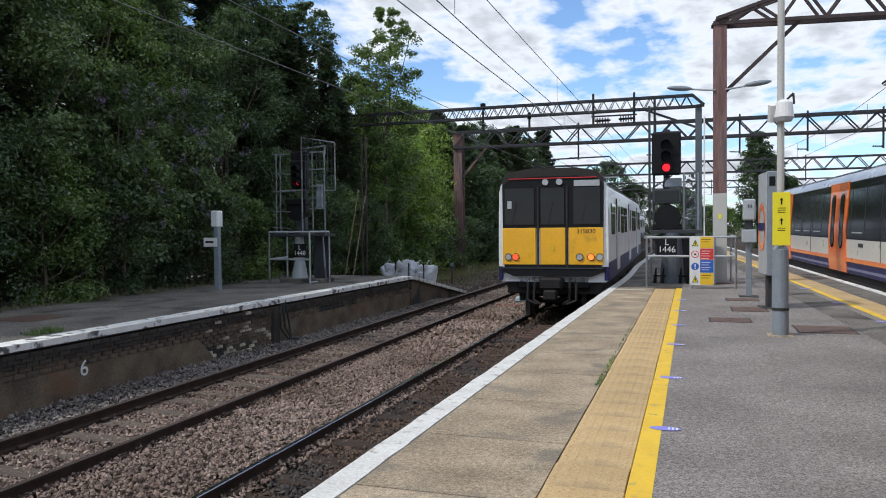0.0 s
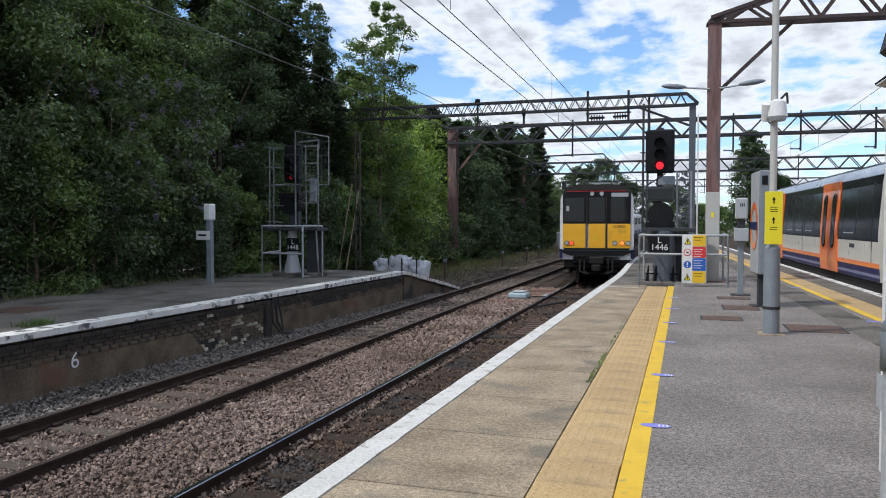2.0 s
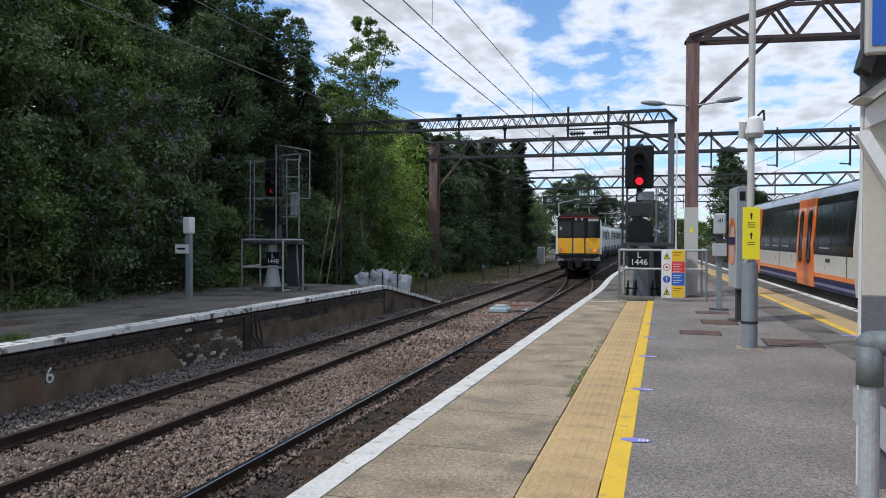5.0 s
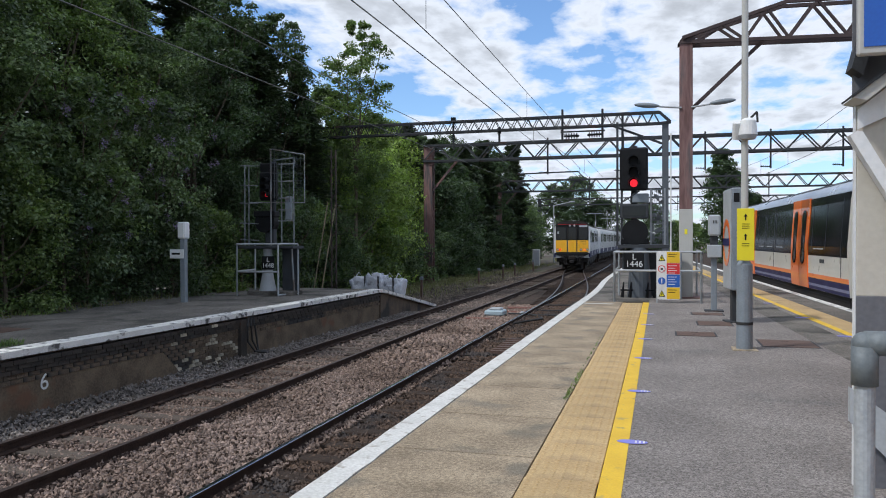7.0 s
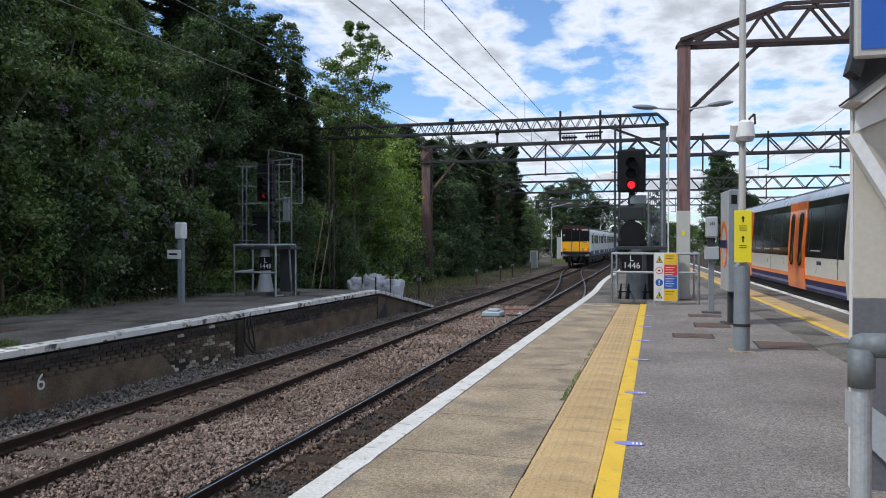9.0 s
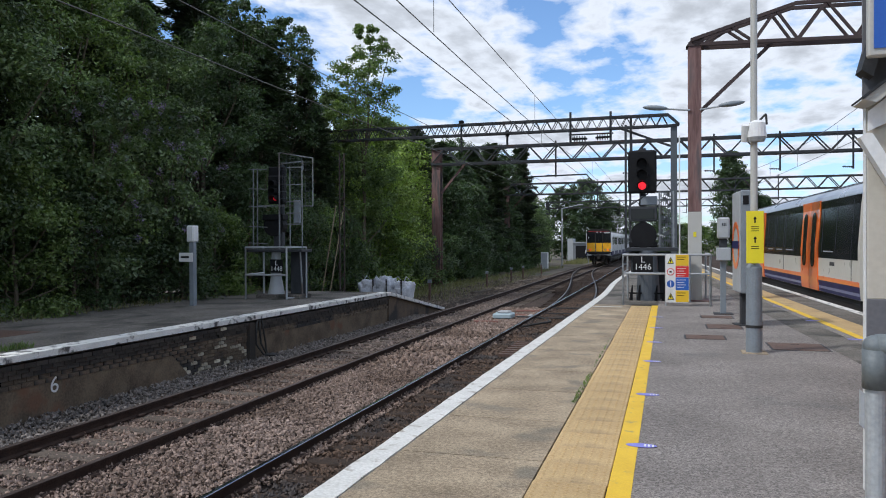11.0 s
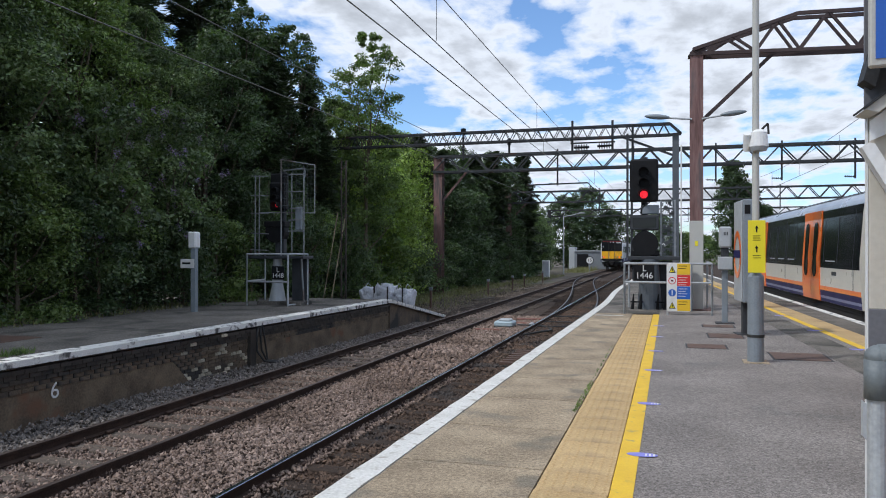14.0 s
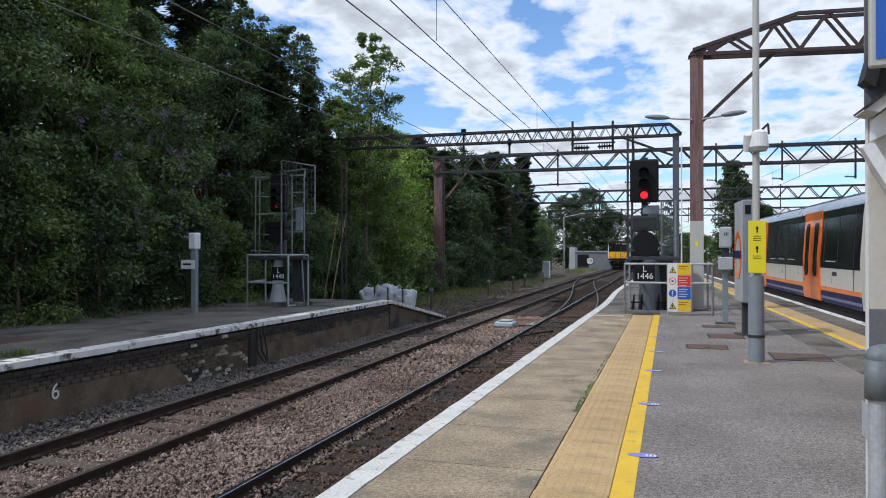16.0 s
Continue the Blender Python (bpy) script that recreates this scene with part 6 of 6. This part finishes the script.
def tree(name, label, x, y, z, height, spread, clumps, per, size, material, seed, base=0.2, trunk=0.16, lean=0.0, shape="round", squash=0.8, clump=0.75):
    rng = random.Random(seed)
    g = thing(name, pose(x, y, z), label, "tree" if "tree" in name or "conifer" in name else "shrub")
    bm = bmesh.new()
    limb(bm, (0, 0, -0.1), (lean, 0, height * 0.62), trunk, trunk * 0.4, 9, 0.1, rng)
    cs, rs = [], []
    for i in range(clumps):
        h = base + (1 - base) * rng.random() ** 0.85
        u = (h - base) / (1 - base)
        if shape == "cone":
            w = spread * (1.02 - u) ** 0.75
        elif shape == "column":
            w = spread * (1 - u ** 5) * (0.75 + 0.25 * math.sin(u * 14 + seed))
        else:
            w = spread * (max(0.03, 1 - abs(2 * u - 0.85) ** 2.4 / 1.45)) ** 0.5
        a = rng.uniform(0, 2 * math.pi)
        rr = w * rng.random() ** 0.4
        cs.append((lean * h + rr * math.cos(a), rr * math.sin(a) * squash, h * height))
        rs.append(clump * rng.uniform(0.55, 1.25) * (0.65 if u > 0.85 else 1))
        if i % max(1, clumps // 9) == 0:
            limb(bm, (lean * h * 0.6, 0, h * height * 0.55), cs[-1], trunk * 0.35, 0.012, 6, 0.15, rng)
    part("trunk", bm, BARK, g)
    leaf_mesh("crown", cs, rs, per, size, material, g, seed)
    return g


def spray_mesh(name, starts, ends, per, size, material, parent, seed):
    """Flat drooping fans of needles along boughs: starts and ends (n, 3)."""
    rng = np.random.default_rng(seed)
    a, b = np.repeat(np.asarray(starts, float), per, 0), np.repeat(np.asarray(ends, float), per, 0)
    n = len(a)
    t = rng.uniform(0.12, 1, (n, 1)) ** 0.7
    d = b - a
    ln = np.linalg.norm(d, axis=1, keepdims=True)
    d = d / ln
    side = np.cross(d, [0.0, 0.0, 1.0])
    side /= np.linalg.norm(side, axis=1, keepdims=True)
    off = rng.normal(size=(n, 1)) * (1.15 - t) * 0.30 * ln
    pos = a + d * ln * t + side * off + np.array([0, 0, 1.0]) * (rng.normal(size=(n, 1)) * 0.07 - 0.10 * t * t * ln - 0.22 * np.abs(off))
    axis = d + side * np.sign(off) * 0.7 + rng.normal(size=(n, 3)) * 0.28 + np.array([0, 0, -0.25])
    axis /= np.linalg.norm(axis, axis=1, keepdims=True)
    across = np.cross(axis, np.array([0, 0, 1.0]) + rng.normal(size=(n, 3)) * 0.45)
    across /= np.linalg.norm(across, axis=1, keepdims=True)
    s = size * rng.uniform(0.6, 1.35, (n, 1))
    v = np.stack([pos - axis * s * 0.5, pos + across * s * 0.17, pos + axis * s * 0.7, pos - across * s * 0.17], 1)
    return raw(name, v.reshape(-1, 3), np.arange(n * 4).reshape(n, 4), material, parent)


def conifer(label, x, y, height, spread, boughs, per, size, seed, base=0.04, tip=0.25):
    """A dark conifer: a straight trunk, boughs at all heights, fans of needles along them."""
    rng = random.Random(seed)
    g = thing("conifer_tree", pose(x, y, -1.2), label, "tree")
    bm = bmesh.new()
    limb(bm, (0, 0, -0.1), (0, 0, height * 0.97), 0.2, 0.02, 9, 0.08, rng)
    starts, ends = [], []
    for i in range(boughs):
        u = (i + rng.random()) / boughs
        h = (base + (1 - base) * u) * height
        w = spread * max(tip * 0.5, 1 - u ** 2.6 * (1 - tip)) * rng.uniform(0.55, 1.12) * (0.82 + 0.18 * math.sin(u * 17 + seed))
        a = i * 2.4 + rng.uniform(-0.5, 0.5)
        starts.append((0, 0, h))
        ends.append((w * math.cos(a), w * math.sin(a), h + w * rng.uniform(-0.10, 0.38)))
        if i % 9 == 0:
            limb(bm, starts[-1], ends[-1], 0.035, 0.008, 5, 0.03, rng)
    part("trunk", bm, BARK, g)
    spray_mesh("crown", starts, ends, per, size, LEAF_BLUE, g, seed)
    return g


def plants():
    rng = random.Random(21)
    # tall dark screen behind the old platform, back row then front
    for i in range(9):
        y = 4.5 + i * 3.6
        conifer("tall dark conifer behind the old platform", -18.2 + rng.uniform(-.6, .6), y, 16.0 + rng.uniform(-.4, 1.0) - 0.24 * max(0, y - 19) - 0.26 * max(0, y - 26.5), 2.9, 250, 120, 0.26, 100 + i)
    for y, h in ((24.3, 15.4), (28.6, 13.4)):
        conifer("tall dark conifer behind the old platform", -19.8, y, h, 2.6, 220, 120, 0.26, 150 + int(y), base=0.2)
    for i in range(6):
        conifer("tall dark conifer in the belt behind the old platform", -22.0, 9.0 + 3.4 * i, 16.5 - 0.3 * i, 3.2, 200, 75, 0.38, 170 + i)
    for i in range(6):
        y = 7.0 + i * 3.3
        h = (10.2, 10.6, 9.6, 10.4, 10.2, 10.4)[i]
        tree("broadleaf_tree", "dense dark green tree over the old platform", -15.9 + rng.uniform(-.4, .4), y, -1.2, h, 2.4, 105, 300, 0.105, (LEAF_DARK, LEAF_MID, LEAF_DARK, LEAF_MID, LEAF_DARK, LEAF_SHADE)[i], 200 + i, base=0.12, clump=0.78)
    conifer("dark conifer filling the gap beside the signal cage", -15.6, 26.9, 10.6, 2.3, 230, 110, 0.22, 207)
    # low shrubs: most take the darkened leaf colour as painted shade
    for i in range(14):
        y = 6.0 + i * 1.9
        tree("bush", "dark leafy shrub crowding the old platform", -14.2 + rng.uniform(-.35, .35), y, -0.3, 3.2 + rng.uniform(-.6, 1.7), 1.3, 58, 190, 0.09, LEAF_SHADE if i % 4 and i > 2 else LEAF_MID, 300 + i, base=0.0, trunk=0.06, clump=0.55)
    # buddleia with lilac flowers
    for i, y in enumerate((16.0, 18.8)):
        b = tree("buddleia_bush", "buddleia shrub with drooping lilac flowers", -14.1, y, -0.2, 5.9, 1.5, 60, 150, 0.12, LEAF_DARK, 340 + i, base=0.15, trunk=0.05, clump=0.55)
        cs = [(rng.uniform(0.5, 1.6), rng.uniform(-1.5, 1.4), rng.uniform(1.8, 5.6)) for _ in range(22)]
        tagged(leaf_mesh("flower_spike", cs, [0.10] * 22, 40, 0.045, FLOWER, b, 350 + i, flat=1.7), kind="stuff")
    # the lone light tree against the sky
    tree("lone_tree", "slender tree with bright sunlit leaves", -14.1, 33.5, -1.2, 13.2, 1.9, 190, 100, 0.13, LEAF_MID, 407, base=0.3, trunk=0.12, lean=0.3, clump=0.45)
    tree("broadleaf_tree", "dark tree behind the slender tree", -15.9, 34.5, -1.2, 10.2, 2.3, 170, 140, 0.15, LEAF_DARK, 406, base=0.03, clump=0.75)
    conifer("dark conifer beside the signal cage", -16.4, 28.6, 11.7, 2.3, 240, 110, 0.22, 402)
    conifer("dark conifer beside the slender tree", -16.0, 31.5, 11.0, 2.1, 220, 110, 0.22, 404, tip=0.12)
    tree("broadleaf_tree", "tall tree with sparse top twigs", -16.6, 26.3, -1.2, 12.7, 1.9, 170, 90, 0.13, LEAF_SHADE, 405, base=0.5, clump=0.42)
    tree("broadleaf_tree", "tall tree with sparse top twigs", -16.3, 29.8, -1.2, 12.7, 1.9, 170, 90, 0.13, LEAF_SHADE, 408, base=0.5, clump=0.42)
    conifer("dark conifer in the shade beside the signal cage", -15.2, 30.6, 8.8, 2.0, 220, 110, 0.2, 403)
    # trees farther along the line, the sunlit ones given a brighter leaf colour
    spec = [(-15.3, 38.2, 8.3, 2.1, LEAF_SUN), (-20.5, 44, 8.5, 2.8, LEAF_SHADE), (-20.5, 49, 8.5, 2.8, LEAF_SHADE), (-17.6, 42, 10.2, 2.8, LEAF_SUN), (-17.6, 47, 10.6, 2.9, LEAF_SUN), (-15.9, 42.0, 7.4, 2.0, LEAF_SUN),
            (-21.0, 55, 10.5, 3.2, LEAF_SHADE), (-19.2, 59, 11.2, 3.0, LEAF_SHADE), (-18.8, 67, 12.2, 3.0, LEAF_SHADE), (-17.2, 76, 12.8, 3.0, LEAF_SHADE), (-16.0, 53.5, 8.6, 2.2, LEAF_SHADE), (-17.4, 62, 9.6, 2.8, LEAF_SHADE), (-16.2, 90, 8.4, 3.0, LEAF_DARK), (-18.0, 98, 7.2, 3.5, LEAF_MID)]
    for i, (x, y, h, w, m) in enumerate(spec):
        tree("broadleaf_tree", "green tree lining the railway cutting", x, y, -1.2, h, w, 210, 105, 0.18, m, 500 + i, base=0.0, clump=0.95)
    for i, (x, y, h, w) in enumerate(((-17.4, 51.5, 11.0, 2.6), (-17.0, 56.5, 10.6, 2.7), (-16.8, 66, 11.2, 2.8), (-16.6, 72, 12.4, 2.8), (-15.0, 79.5, 12.9, 2.7), (-17.8, 84, 12.6, 3.0), (-20.5, 62, 11.4, 3.0), (-20.5, 76, 12.5, 3.2))):
        conifer("dark conifer lining the railway cutting", x, y, h, w, 250, 115, 0.36, 540 + i, base=0.0)
    for i in range(12):
        y = 33 + i * 4.2
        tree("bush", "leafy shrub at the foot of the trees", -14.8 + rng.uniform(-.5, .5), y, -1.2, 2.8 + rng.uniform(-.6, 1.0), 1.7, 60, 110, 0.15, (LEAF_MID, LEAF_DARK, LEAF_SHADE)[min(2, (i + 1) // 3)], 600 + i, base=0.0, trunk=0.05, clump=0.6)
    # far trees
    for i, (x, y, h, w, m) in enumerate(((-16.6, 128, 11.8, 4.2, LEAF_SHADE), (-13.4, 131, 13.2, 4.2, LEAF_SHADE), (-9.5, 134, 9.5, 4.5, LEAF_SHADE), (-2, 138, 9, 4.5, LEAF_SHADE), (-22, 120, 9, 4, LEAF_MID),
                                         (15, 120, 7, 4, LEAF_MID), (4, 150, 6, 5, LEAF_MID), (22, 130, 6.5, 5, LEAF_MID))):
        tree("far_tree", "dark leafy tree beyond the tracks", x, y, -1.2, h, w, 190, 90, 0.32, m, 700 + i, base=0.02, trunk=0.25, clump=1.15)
    for i, (x, y, h, w) in enumerate(((7.0, 90, 12.7, 2.0), (8.7, 92, 10.4, 1.9), (10.5, 93, 7.8, 1.6))):
        tree("far_tree", "grey-green leafy tree beyond the standing train", x, y, -1.2, h, w, 230, 80, 0.26, LEAF_SHADE, 740 + i, base=0.0, trunk=0.25, clump=0.8)


plants()


def grass(name, label, boxes, size, material, seed):
    rng = np.random.default_rng(seed)
    vs = []
    for x0, x1, y0, y1, z, n, h in boxes:
        p = np.stack([rng.uniform(x0, x1, n), rng.uniform(y0, y1, n), np.full(n, z)], 1)
        a = rng.uniform(0, 6.28, n)
        w = np.stack([np.cos(a), np.sin(a), np.zeros(n)], 1) * size
        tip = p + np.stack([rng.normal(0, 0.3, n) * h, rng.normal(0, 0.3, n) * h, h * rng.uniform(0.4, 1.1, n)], 1)
        vs.append(np.stack([p - w, p + w, tip], 1))
    v = np.concatenate(vs)
    return tagged(raw(name, v.reshape(-1, 3), np.arange(len(v) * 3).reshape(-1, 3), material), label, "grass", kind="stuff")


grass("verge_grass", "dry grass and weeds on the verge", [(-14.5, -11.9, 29.8, 60, -1.2, 3600, 0.34), (-11.6, -10.2, 34, 60, -1.2, 700, 0.25), (-13.5, -11, 60, 85, -1.2, 1300, 0.35), (-13, -10.2, 96, 122, -1.2, 2200, 0.6), (-14.3, -13.1, 6, 24, -0.08, 1200, 0.22)], 0.018, GRASS, 5)
grass("joint_weeds", "small weeds in the platform joint", [(-0.91, -0.865, 7.4, 9.2, 0.0, 130, 0.035), (-0.91, -0.885, 9.2, 13.0, 0.0, 60, 0.025), (-9.95, -9.6, 9.0, 9.6, -0.04, 220, 0.12)], 0.008, LEAF_MID, 6)

# ---- movement ----
TAIL = [(0.0, 19.2), (0.5, 21.9), (1.0, 24.5), (1.5, 27.1), (2.0, 29.7), (2.5, 32.4), (3.0, 35.1), (3.5, 37.9), (4.0, 40.8), (5.0, 47.2), (6.0, 54.0), (6.5, 57.4), (7.0, 60.6),
        (8.0, 66.7), (9.0, 72.6), (10.0, 78.5), (11.0, 84.4), (11.5, 87.2), (12.0, 89.6), (13.0, 94.6), (14.0, 100.2), (15.0, 106.0), (16.0, 111.6)]


def ride(y):
    return cross_line(y) + (0.2 + 0.06 * smooth_step(22, 27, y)) * (1 - smooth_step(32, 50, y))


def motions():
    for k, car in enumerate(CARS):
        rows = []
        for t, y in TAIL:
            a = y + k * LENGTH
            p, q = Vector((ride(a + 2.9), a + 2.9)), Vector((ride(a + 16.9), a + 16.9))
            d = (q - p).normalized()
            o = p - d * 2.9
            rows.append((t, pose(o.x, o.y, RAIL, 0, 0, -math.degrees(math.atan2(d.x, d.y)))))
        walk(car, rows)


motions()
